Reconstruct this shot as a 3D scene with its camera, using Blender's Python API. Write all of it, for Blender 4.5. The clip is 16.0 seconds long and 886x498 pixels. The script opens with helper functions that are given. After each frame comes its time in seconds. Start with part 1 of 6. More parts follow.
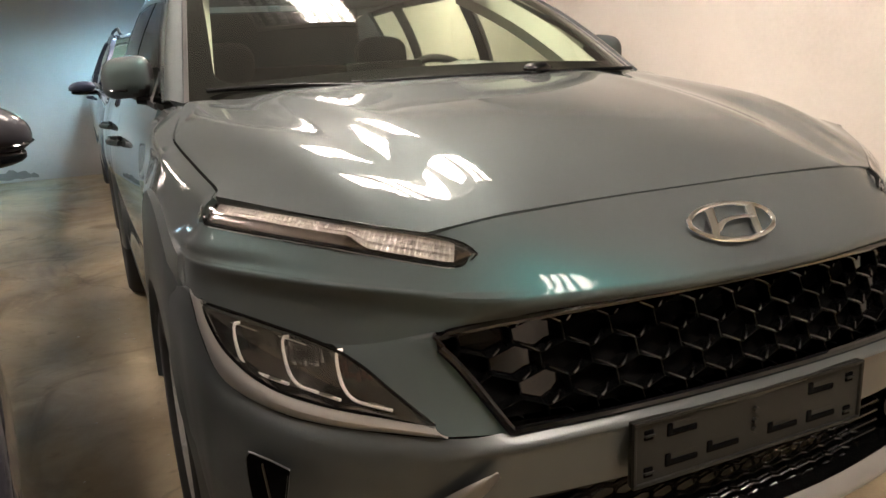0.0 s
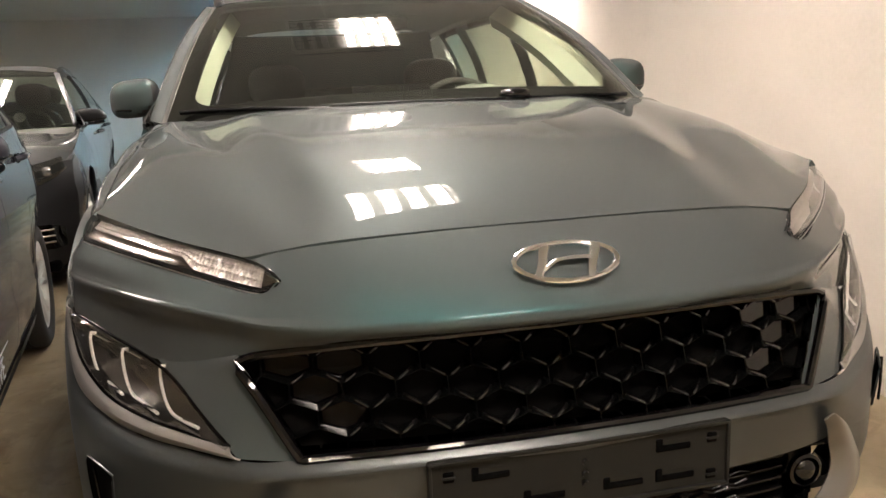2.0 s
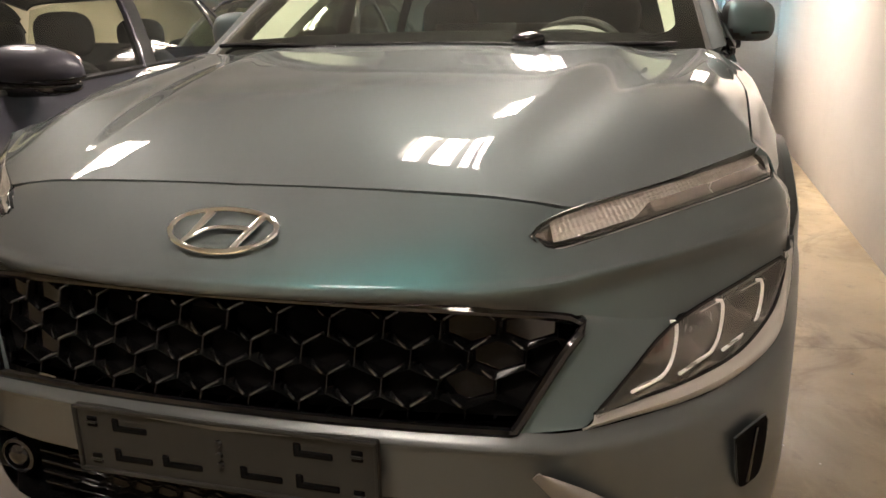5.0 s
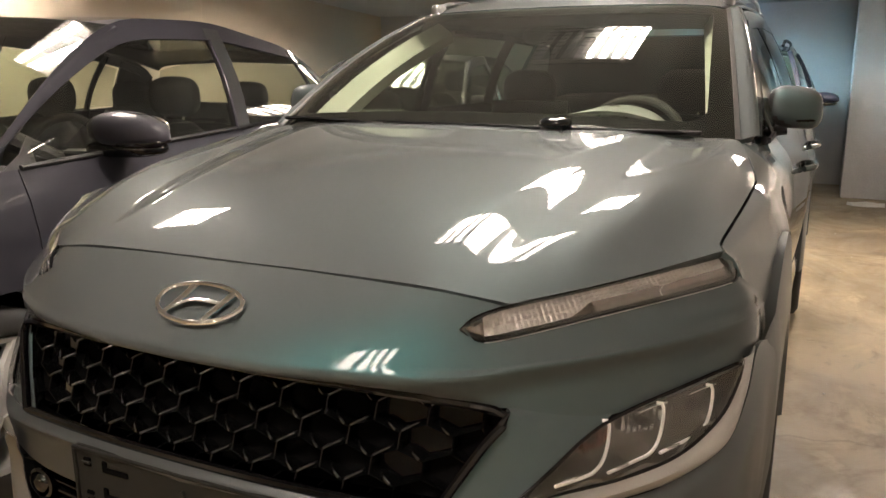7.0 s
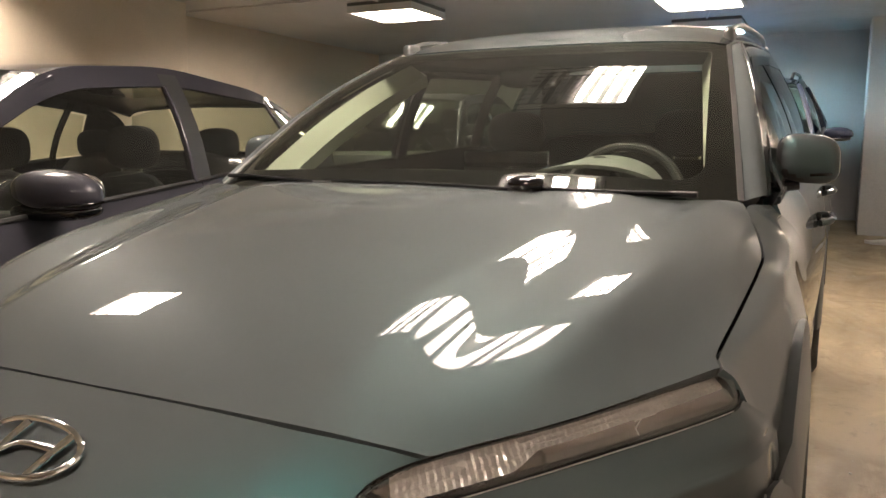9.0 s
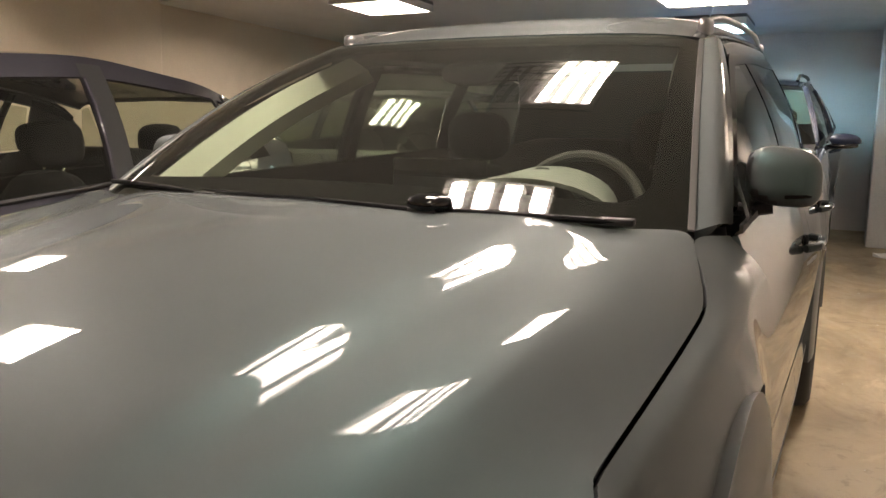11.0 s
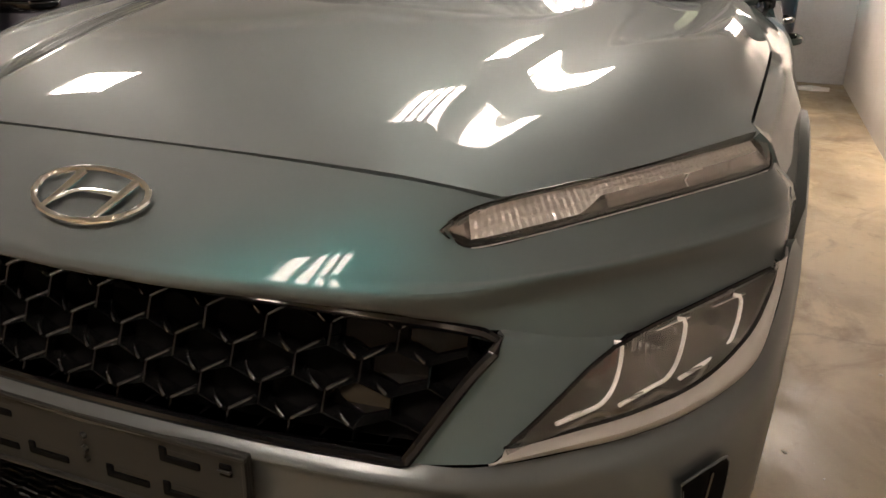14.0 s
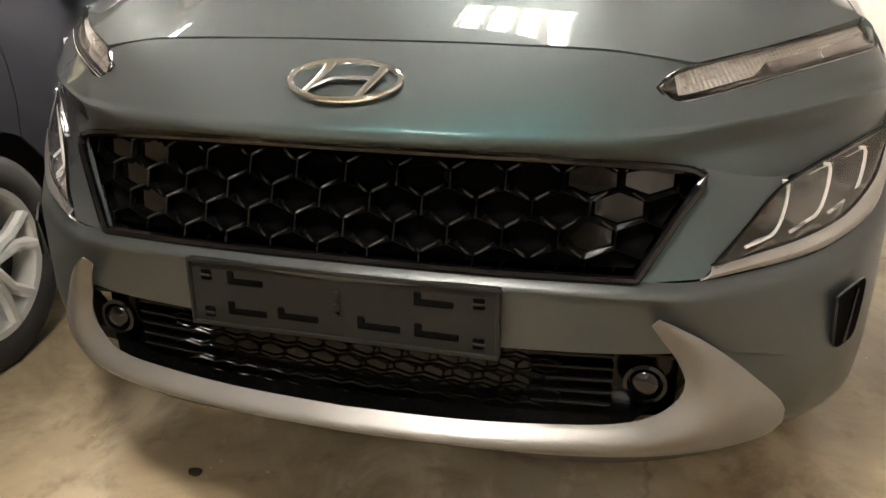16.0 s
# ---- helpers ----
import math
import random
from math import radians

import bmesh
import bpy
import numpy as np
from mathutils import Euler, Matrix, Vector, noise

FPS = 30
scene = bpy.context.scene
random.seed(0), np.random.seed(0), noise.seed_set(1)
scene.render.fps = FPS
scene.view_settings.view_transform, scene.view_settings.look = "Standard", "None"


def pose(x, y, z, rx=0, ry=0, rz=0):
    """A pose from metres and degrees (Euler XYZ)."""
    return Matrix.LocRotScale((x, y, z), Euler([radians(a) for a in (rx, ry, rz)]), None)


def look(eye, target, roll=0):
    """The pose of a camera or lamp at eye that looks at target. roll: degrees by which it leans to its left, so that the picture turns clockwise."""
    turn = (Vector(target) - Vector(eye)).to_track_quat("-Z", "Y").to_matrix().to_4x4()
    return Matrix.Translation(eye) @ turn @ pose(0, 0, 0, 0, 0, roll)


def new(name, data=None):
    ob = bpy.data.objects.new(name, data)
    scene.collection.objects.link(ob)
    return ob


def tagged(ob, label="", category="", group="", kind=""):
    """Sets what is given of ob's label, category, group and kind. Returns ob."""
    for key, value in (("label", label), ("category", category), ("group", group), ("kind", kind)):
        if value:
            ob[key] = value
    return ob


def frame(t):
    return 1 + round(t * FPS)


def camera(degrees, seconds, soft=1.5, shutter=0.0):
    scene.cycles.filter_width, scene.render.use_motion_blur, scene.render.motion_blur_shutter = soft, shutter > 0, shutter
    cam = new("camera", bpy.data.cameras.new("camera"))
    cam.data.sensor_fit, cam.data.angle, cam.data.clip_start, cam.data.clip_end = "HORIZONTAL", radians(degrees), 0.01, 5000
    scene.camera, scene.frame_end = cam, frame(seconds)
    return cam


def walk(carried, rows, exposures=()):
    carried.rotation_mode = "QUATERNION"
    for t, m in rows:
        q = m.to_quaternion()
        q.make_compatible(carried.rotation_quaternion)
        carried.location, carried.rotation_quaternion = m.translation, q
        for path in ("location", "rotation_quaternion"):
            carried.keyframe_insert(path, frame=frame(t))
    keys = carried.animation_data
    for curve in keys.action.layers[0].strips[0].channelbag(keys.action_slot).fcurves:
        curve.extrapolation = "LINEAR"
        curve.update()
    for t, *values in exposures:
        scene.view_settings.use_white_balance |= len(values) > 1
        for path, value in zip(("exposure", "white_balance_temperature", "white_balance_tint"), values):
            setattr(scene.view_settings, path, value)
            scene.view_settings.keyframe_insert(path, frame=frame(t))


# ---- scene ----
cam = camera(58.6, 16.0)
PATH = [
    (0, (-0.99, -0.929, 1.217), (-0.205, 0.842, 0.719), -2.7),
    (0.5, (-0.898, -1.064, 1.242), (-0.185, 0.753, 0.805), -2.4),
    (1, (-0.791, -1.12, 1.227), (-0.13, 0.719, 0.801), -2.3),
    (1.5, (-0.638, -1.083, 1.223), (-0.059, 0.781, 0.79), -2.1),
    (2, (-0.467, -1.101, 1.214), (-0.043, 0.804, 0.774), -2.5),
    (2.5, (-0.269, -1.153, 1.228), (-0.058, 0.776, 0.742), -1.9),
    (3, (-0.102, -1.114, 1.209), (-0.018, 0.809, 0.667), -1.1),
    (3.5, (0.076, -1.054, 1.212), (0.005, 0.863, 0.648), -1.3),
    (4, (0.292, -1.045, 1.226), (-0.004, 0.851, 0.664), -1.8),
    (4.5, (0.479, -1.001, 1.211), (0.044, 0.868, 0.647), -1.6),
    (4.7, (0.546, -0.953, 1.207), (0.072, 0.903, 0.631), -1.6),
    (6.8, (0.934, -0.914, 1.279), (0.105, 0.846, 0.812), -0.2),
    (7, (0.933, -0.905, 1.292), (0.087, 0.851, 0.841), -0.4),
    (7.5, (0.935, -0.863, 1.331), (0.052, 0.889, 0.939), -0.4),
    (8, (0.941, -0.791, 1.345), (0.049, 0.962, 0.978), -0.8),
    (8.5, (0.933, -0.674, 1.333), (0.052, 1.084, 0.966), -1.4),
    (9, (0.913, -0.54, 1.331), (0.033, 1.217, 0.962), -1.3),
    (9.5, (0.937, -0.404, 1.323), (0.056, 1.35, 0.94), -1.5),
    (10, (0.984, -0.236, 1.337), (0.075, 1.506, 0.968), -0.6),
    (10.2, (0.994, -0.18, 1.342), (0.072, 1.556, 0.974), -0.6),
    (12.5, (0.915, -0.104, 1.297), (0.09, 1.66, 0.841), 1.0),
    (13, (0.908, -0.283, 1.29), (0.123, 1.457, 0.692), 0.9),
    (13.5, (0.845, -0.437, 1.264), (0.13, 1.304, 0.586), 1.1),
    (14, (0.764, -0.671, 1.218), (0.113, 1.073, 0.486), 1.3),
    (14.5, (0.74, -0.842, 1.218), (0.168, 0.909, 0.44), 1.6),
    (15, (0.703, -0.964, 1.216), (0.158, 0.798, 0.441), 1.4),
    (15.5, (0.584, -1.004, 1.15), (0.055, 0.77, 0.395), 0.7),
    (16, (0.462, -1.047, 1.092), (-0.033, 0.753, 0.376), -0.3),
]
walk(cam, [(t, look(eye, target, roll)) for t, eye, target, roll in PATH],
     exposures=[(0, 0.44, 6450, 10), (4.7, 0.47, 6450, 10), (7, 0.29, 6500, 10), (9, 0.07, 6600, 11), (12.5, 0.07, 6700, 12), (13.5, 0.16, 6700, 12), (14.5, 0.42, 6350, 10), (16, 0.72, 6100, 4)])

# ---------------------------------------------------------------- light
world = bpy.data.worlds.new("world")
scene.world = world
world.use_nodes = True
world.node_tree.nodes["Background"].inputs[0].default_value = (0.6, 0.7, 0.8, 1)
world.node_tree.nodes["Background"].inputs[1].default_value = 0.02

CEIL0, SLOPE = 2.49, 0.063          # ceiling height over the nose of the car, and its fall towards the back


def ceil_z(y):
    return CEIL0 - SLOPE * y


# ---------------------------------------------------------------- materials
def nodes_of(name):
    m = bpy.data.materials.new(name)
    m.use_nodes = True
    return m, m.node_tree.nodes, m.node_tree.links, m.node_tree.nodes["Principled BSDF"]


def plain(name, colour, rough=0.5, metal=0.0, coat=0.0, bump=0.0, scale=200.0, vary=0.06, spec=0.5, coat_rough=0.03):
    """A surface with a little variation of tone and gloss at two scales, and fine relief."""
    m, n, l, b = nodes_of(name)
    b.inputs["Metallic"].default_value = metal
    b.inputs["Coat Weight"].default_value = coat
    b.inputs["Coat Roughness"].default_value = coat_rough
    b.inputs["Specular IOR Level"].default_value = spec
    co = n.new("ShaderNodeTexCoord")
    big, fine = n.new("ShaderNodeTexNoise"), n.new("ShaderNodeTexNoise")
    big.inputs["Scale"].default_value, fine.inputs["Scale"].default_value = 3.0, scale
    big.inputs["Detail"].default_value = 5
    mix = n.new("ShaderNodeMix")
    mix.data_type = "RGBA"
    mix.inputs["A"].default_value = (*[c * (1 - vary) for c in colour], 1)
    mix.inputs["B"].default_value = (*[min(1, c * (1 + vary)) for c in colour], 1)
    rr = n.new("ShaderNodeMapRange")
    rr.inputs["To Min"].default_value, rr.inputs["To Max"].default_value = rough * 0.85, min(1, rough * 1.2)
    for t in (big, fine):
        l.new(co.outputs["Object"], t.inputs["Vector"])
    l.new(big.outputs["Fac"], mix.inputs["Factor"])
    l.new(mix.outputs["Result"], b.inputs["Base Color"])
    l.new(big.outputs["Fac"], rr.inputs["Value"])
    l.new(rr.outputs["Result"], b.inputs["Roughness"])
    if bump:
        bm_ = n.new("ShaderNodeBump")
        bm_.inputs["Strength"].default_value, bm_.inputs["Distance"].default_value = bump, 0.001
        l.new(fine.outputs["Fac"], bm_.inputs["Height"])
        l.new(bm_.outputs["Normal"], b.inputs["Normal"])
    return m


def glass(name, tint, gloss=1.0, veil=0.02, ior=1.52):
    """Thin pane: tinted see-through with a mirror film that grows at glancing angles."""
    m, n, l, b = nodes_of(name)
    n.remove(b)
    tr, gl, mx, fr = (n.new("ShaderNode" + k) for k in ("BsdfTransparent", "BsdfGlossy", "MixShader", "LayerWeight"))
    tr.inputs["Color"].default_value = (*tint, 1)
    gl.inputs["Roughness"].default_value = 0.0
    gl.inputs["Color"].default_value = (gloss, gloss, gloss, 1)
    fr.inputs["Blend"].default_value = 0.5
    pw, ma = n.new("ShaderNodeMath"), n.new("ShaderNodeMath")
    pw.operation, pw.inputs[1].default_value = "POWER", 5.0
    f0 = ((ior - 1) / (ior + 1)) ** 2
    ma.operation, ma.inputs[1].default_value, ma.inputs[2].default_value = "MULTIPLY_ADD", 1 - f0, f0
    l.new(fr.outputs["Facing"], pw.inputs[0])
    l.new(pw.outputs[0], ma.inputs[0])
    l.new(ma.outputs[0], mx.inputs[0])
    l.new(tr.outputs[0], mx.inputs[1])
    l.new(gl.outputs[0], mx.inputs[2])
    # a pale matt veil mixed over the pane, which lifts the dark cabin
    du, m2 = n.new("ShaderNodeBsdfDiffuse"), n.new("ShaderNodeMixShader")
    du.inputs["Color"].default_value = (0.6, 0.58, 0.52, 1)
    m2.inputs[0].default_value = veil
    l.new(mx.outputs[0], m2.inputs[1])
    l.new(du.outputs[0], m2.inputs[2])
    l.new(m2.outputs[0], n["Material Output"].inputs["Surface"])
    return m


def emission(name, colour, strength):
    m, n, l, b = nodes_of(name)
    b.inputs["Base Color"].default_value = (0.8, 0.8, 0.8, 1)
    b.inputs["Emission Color"].default_value = (*colour, 1)
    b.inputs["Emission Strength"].default_value = strength
    return m


def mottled(name, colours, scale, rough, bump=0.3, fine=60.0, streak=(1, 1, 1), spec=0.4):
    """Concrete or old paint: a ramp over large clouds, with fine grain and relief."""
    m, n, l, b = nodes_of(name)
    b.inputs["Specular IOR Level"].default_value = spec
    co, mp = n.new("ShaderNodeTexCoord"), n.new("ShaderNodeMapping")
    mp.inputs["Scale"].default_value = streak
    l.new(co.outputs["Object"], mp.inputs["Vector"])
    a, c, d = (n.new("ShaderNodeTexNoise") for _ in range(3))
    a.inputs["Scale"].default_value, a.inputs["Detail"].default_value, a.inputs["Roughness"].default_value = scale, 10, 0.62
    a.inputs["Distortion"].default_value = 0.6
    c.inputs["Scale"].default_value, c.inputs["Detail"].default_value = fine, 6
    d.inputs["Scale"].default_value, d.inputs["Detail"].default_value = scale * 0.3, 3
    for t in (a, c, d):
        l.new(mp.outputs[0], t.inputs["Vector"])
    s1 = n.new("ShaderNodeMath")
    s1.operation = "MULTIPLY_ADD"
    s1.inputs[1].default_value = 0.35
    l.new(c.outputs["Fac"], s1.inputs[0])
    l.new(a.outputs["Fac"], s1.inputs[2])
    s2 = n.new("ShaderNodeMath")
    s2.operation = "MULTIPLY_ADD"
    s2.inputs[1].default_value = 0.45
    l.new(d.outputs["Fac"], s2.inputs[0])
    l.new(s1.outputs[0], s2.inputs[2])
    ramp = n.new("ShaderNodeValToRGB")
    ramp.color_ramp.elements[0].position, ramp.color_ramp.elements[1].position = 0.62, 1.18 / 1.2
    ramp.color_ramp.elements[0].color, ramp.color_ramp.elements[1].color = (*colours[0], 1), (*colours[-1], 1)
    for i, cc in enumerate(colours[1:-1]):
        e = ramp.color_ramp.elements.new(0.62 + 0.36 * (i + 1) / (len(colours) - 1))
        e.color = (*cc, 1)
    l.new(s2.outputs[0], ramp.inputs[0])
    l.new(ramp.outputs[0], b.inputs["Base Color"])
    rr = n.new("ShaderNodeMapRange")
    rr.inputs["To Min"].default_value, rr.inputs["To Max"].default_value = rough - 0.12, rough + 0.12
    l.new(a.outputs["Fac"], rr.inputs["Value"])
    l.new(rr.outputs[0], b.inputs["Roughness"])
    bp = n.new("ShaderNodeBump")
    bp.inputs["Strength"].default_value, bp.inputs["Distance"].default_value = bump, 0.004
    l.new(s1.outputs[0], bp.inputs["Height"])
    l.new(bp.outputs[0], b.inputs["Normal"])
    return m


def worn_floor(name):
    """Power-trowelled concrete gone brown: broad clouds, pale worn patches, dark stains, hair cracks and pale specks."""
    m, n, l, b = nodes_of(name)
    b.inputs["Specular IOR Level"].default_value = 0.45
    co = n.new("ShaderNodeTexCoord")

    def noise(scale, detail, rough, warp=0.0, stretch=(1, 1, 1), shift=(0, 0, 0)):
        mp, t = n.new("ShaderNodeMapping"), n.new("ShaderNodeTexNoise")
        mp.inputs["Scale"].default_value, mp.inputs["Location"].default_value = stretch, shift
        l.new(co.outputs["Object"], mp.inputs["Vector"])
        l.new(mp.outputs[0], t.inputs["Vector"])
        t.inputs["Scale"].default_value, t.inputs["Detail"].default_value = scale, detail
        t.inputs["Roughness"].default_value, t.inputs["Distortion"].default_value = rough, warp
        return t.outputs["Fac"]

    def ramp(src, lo, hi, to=(0.0, 1.0)):
        r = n.new("ShaderNodeMapRange")
        r.interpolation_type = "SMOOTHSTEP"
        r.inputs["From Min"].default_value, r.inputs["From Max"].default_value = lo, hi
        r.inputs["To Min"].default_value, r.inputs["To Max"].default_value = to
        l.new(src, r.inputs["Value"])
        return r.outputs[0]

    def over(base, colour, fac):
        x = n.new("ShaderNodeMix")
        x.data_type = "RGBA"
        if isinstance(base, tuple):
            x.inputs["A"].default_value = (*base, 1)
        else:
            l.new(base, x.inputs["A"])
        x.inputs["B"].default_value = (*colour, 1)
        l.new(fac, x.inputs["Factor"])
        return x.outputs["Result"]

    clouds = noise(1.1, 6, 0.6, 0.8)
    col = over((0.279, 0.218, 0.136), (0.468, 0.384, 0.251), ramp(clouds, 0.34, 0.66))
    col = over(col, (0.714, 0.606, 0.424), ramp(noise(2.3, 8, 0.66, 1.2, (1, 0.6, 1), (3, 1, 0)), 0.54, 0.72, (0, 0.5)))
    col = over(col, (0.162, 0.116, 0.069), ramp(noise(1.7, 7, 0.62, 1.5, (1, 0.8, 1), (7, 4, 2)), 0.53, 0.70, (0, 0.75)))
    col = over(col, (0.212, 0.183, 0.116), ramp(noise(0.8, 4, 0.5, 0.5, (1, 1, 1), (1, 9, 2)), 0.52, 0.66, (0, 0.45)))
    col = over(col, (0.156, 0.117, 0.074), ramp(noise(14, 5, 0.6, 0.4), 0.56, 0.74, (0, 0.45)))
    grain = noise(160, 3, 0.5)
    col = over(col, (0.557, 0.500, 0.378), ramp(grain, 0.62, 0.80, (0, 0.4)))
    # hair cracks
    vo = n.new("ShaderNodeTexVoronoi")
    vo.feature = "DISTANCE_TO_EDGE"
    vo.inputs["Scale"].default_value = 0.33
    wobble = n.new("ShaderNodeVectorMath")
    wobble.operation = "MULTIPLY_ADD"
    nz = n.new("ShaderNodeTexNoise")
    nz.inputs["Scale"].default_value, nz.inputs["Detail"].default_value = 3.0, 5
    l.new(co.outputs["Object"], nz.inputs["Vector"])
    l.new(nz.outputs["Color"], wobble.inputs[0])
    wobble.inputs[1].default_value = (0.35, 0.35, 0.0)
    l.new(co.outputs["Object"], wobble.inputs[2])
    l.new(wobble.outputs[0], vo.inputs["Vector"])
    crack = ramp(vo.outputs["Distance"], 0.0, 0.004, (0.3, 0.0))
    col = over(col, (0.045, 0.037, 0.028), crack)
    l.new(col, b.inputs["Base Color"])
    l.new(ramp(noise(2.3, 8, 0.66, 1.2, (1, 0.6, 1), (3, 1, 0)), 0.35, 0.7, (0.34, 0.62)), b.inputs["Roughness"])
    bp = n.new("ShaderNodeBump")
    bp.inputs["Strength"].default_value, bp.inputs["Distance"].default_value = 0.18, 0.002
    l.new(noise(30, 6, 0.6), bp.inputs["Height"])
    l.new(bp.outputs[0], b.inputs["Normal"])
    return m


def car_paint(name, colour, rough=0.42, metal=0.55, spec=0.25, tint=(1, 1, 1), flop=1.0):
    """Metallic paint with fine flakes under a clear coat; the flakes may shine in a tint of their own."""
    m = plain(name, colour, rough, metal, coat=1.0, vary=0.04, coat_rough=0.008, spec=spec)
    m.node_tree.nodes["Principled BSDF"].inputs["Specular Tint"].default_value = (*tint, 1)
    n, l = m.node_tree.nodes, m.node_tree.links
    b = n["Principled BSDF"]
    # the clear coat shines fully only where it is seen at a slant
    lw, mr = n.new("ShaderNodeLayerWeight"), n.new("ShaderNodeMapRange")
    lw.inputs["Blend"].default_value = 0.5
    for k, v in zip(("From Min", "From Max", "To Min", "To Max"), (0.42, 0.82, 0.14, 1.0)):
        mr.inputs[k].default_value = v
    l.new(lw.outputs["Facing"], mr.inputs["Value"])
    l.new(mr.outputs[0], b.inputs["Coat Weight"])
    # the flakes shine most when looked at squarely
    fr = n.new("ShaderNodeMapRange")
    for k, v in zip(("From Min", "From Max", "To Min", "To Max"), (0.05, 0.40, spec * flop, spec)):
        fr.inputs[k].default_value = v
    l.new(lw.outputs["Facing"], fr.inputs["Value"])
    l.new(fr.outputs[0], b.inputs["Specular IOR Level"])
    b.inputs["Coat IOR"].default_value = 1.5
    fl, bp = n.new("ShaderNodeTexVoronoi"), n.new("ShaderNodeBump")
    fl.inputs["Scale"].default_value = 2500
    bp.inputs["Strength"].default_value, bp.inputs["Distance"].default_value = 0.12, 0.0004
    co = n.new("ShaderNodeTexCoord")
    l.new(co.outputs["Object"], fl.inputs["Vector"])
    l.new(fl.outputs["Distance"], bp.inputs["Height"])
    l.new(bp.outputs[0], b.inputs["Normal"])
    return m


M_PAINT = car_paint("teal_grey_metallic_paint", (0.0675, 0.0735, 0.0745), 0.44, 0.0, 0.06, (0.0, 0.97, 1.0), 5.6)
M_BLUE = car_paint("blue_violet_metallic_paint", (0.027, 0.0262, 0.033), 0.5, 0.15, 0.15)
M_DARK = car_paint("dark_grey_metallic_paint", (0.022, 0.022, 0.024), 0.5, 0.15, 0.2)
M_NAVY = car_paint("navy_metallic_paint", (0.016, 0.022, 0.042), 0.45, 0.2)
M_CLAD = plain("grey_satin_bumper_plastic", (0.062, 0.070, 0.072), 0.34, 0.30, bump=0.05, scale=900)
M_SKID = plain("satin_silver_skid_plastic", (0.24, 0.233, 0.226), 0.40, 0.6, bump=0.03, scale=900)
M_SILVER = plain("satin_silver_plastic", (0.42, 0.41, 0.40), 0.36, 0.75, bump=0.03, scale=900)
M_GLOSS = plain("gloss_black_plastic", (0.003, 0.003, 0.0035), 0.06, 0.0)
# tray colour darkened so that the lit gaps between tubes stay dim
M_TRAY = plain("darkened_lamp_tray", (0.12, 0.118, 0.113), 0.4)
M_BLACK = plain("matt_black_plastic", (0.012, 0.012, 0.012), 0.6, bump=0.2, scale=500)
M_PLATE = plain("dark_grey_plate_bracket_plastic", (0.015, 0.015, 0.0135), 0.55, bump=0.25, scale=700, spec=0.15)
M_MESH = plain("black_grille_plastic", (0.0025, 0.0025, 0.0025), 0.16, spec=0.22)
M_DEEP = plain("black_mesh_plastic", (0.004, 0.004, 0.004), 0.2, spec=0.2)
# sheenless black: the shade of gaps and recesses as colour, also the printed band
M_VOID = plain("black_gap", (0.0025, 0.0025, 0.0025), 0.8, spec=0.03)
M_CHROME = plain("chrome", (0.86, 0.89, 0.92), 0.10, 1.0, vary=0.02)
M_BADGE = plain("brushed_bright_metal", (0.84, 0.87, 0.90), 0.16, 1.0, vary=0.02)
M_RAIL = plain("dark_silver_rail", (0.14, 0.138, 0.135), 0.35, 0.7, vary=0.03)
M_SATIN = plain("satin_chrome", (0.66, 0.64, 0.6), 0.25, 1.0, vary=0.03)
M_RUBBER = plain("tyre_rubber", (0.022, 0.021, 0.02), 0.75, bump=0.4, scale=120)
M_ALLOY = plain("alloy", (0.62, 0.62, 0.60), 0.38, 0.5)
M_CABIN = plain("charcoal_cabin_plastic", (0.022, 0.021, 0.02), 0.65, bump=0.3, scale=400)
M_SEAT = plain("black_seat_fabric", (0.02, 0.02, 0.02), 0.9, bump=0.6, scale=600)
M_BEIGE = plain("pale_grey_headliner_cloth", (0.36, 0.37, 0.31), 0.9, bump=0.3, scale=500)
# the pale cloth again, with the shade under the roof put into its colour
M_LINER_DIM = plain("dimmed_headliner_cloth", (0.07, 0.07, 0.065), 0.9, bump=0.3, scale=500)
M_COPPER = plain("reddish_brown_reflector", (0.20, 0.07, 0.045), 0.25, 0.7)
M_REFLECT = plain("lamp_reflector", (0.62, 0.62, 0.62), 0.18, 0.9)
M_LAMPIN = plain("dark_chrome_lamp_bowl", (0.19, 0.176, 0.163), 0.22, 0.95, bump=0.2, scale=90)
M_DRLIN = plain("bright_lamp_bowl", (0.54, 0.50, 0.475), 0.26, 0.75)
M_SMOKE = plain("smoked_lamp_tray", (0.33, 0.30, 0.285), 0.2, 0.85)
M_CRYSTAL = plain("cut_crystal_guide", (0.48, 0.445, 0.42), 0.28, 0.5, coat=0.5, bump=0.7, scale=420)
M_BINNACLE = plain("pale_grey_cover", (0.11, 0.115, 0.105), 0.7)
M_WIPER = plain("black_wiper_rubber", (0.003, 0.003, 0.003), 0.6, spec=0.06)
M_BROW = plain("gloss_black_edges", (0.003, 0.003, 0.003), 0.22, spec=1.0)
M_LIGHTPIPE = plain("milky_light_guide", (0.95, 0.95, 0.93), 0.3, coat=0.6)
M_DECAL = plain("white_vinyl", (0.75, 0.75, 0.75), 0.4)
M_GLASS = glass("windscreen_glass", (0.62, 0.70, 0.58), 1.0, 0.010)
M_SIDEGLASS = glass("side_glass", (0.71, 0.75, 0.67), 1.0, 0.01)
M_LENS = glass("clear_lamp_lens", (0.92, 0.92, 0.92), ior=1.75)
M_MIRROR = plain("mirror_glass", (0.9, 0.9, 0.9), 0.01, 1.0, vary=0.0)
M_WALL = mottled("cream_wall_paint", [(0.50, 0.462, 0.415), (0.545, 0.505, 0.455), (0.575, 0.532, 0.482)], 1.2, 0.75, 0.15)
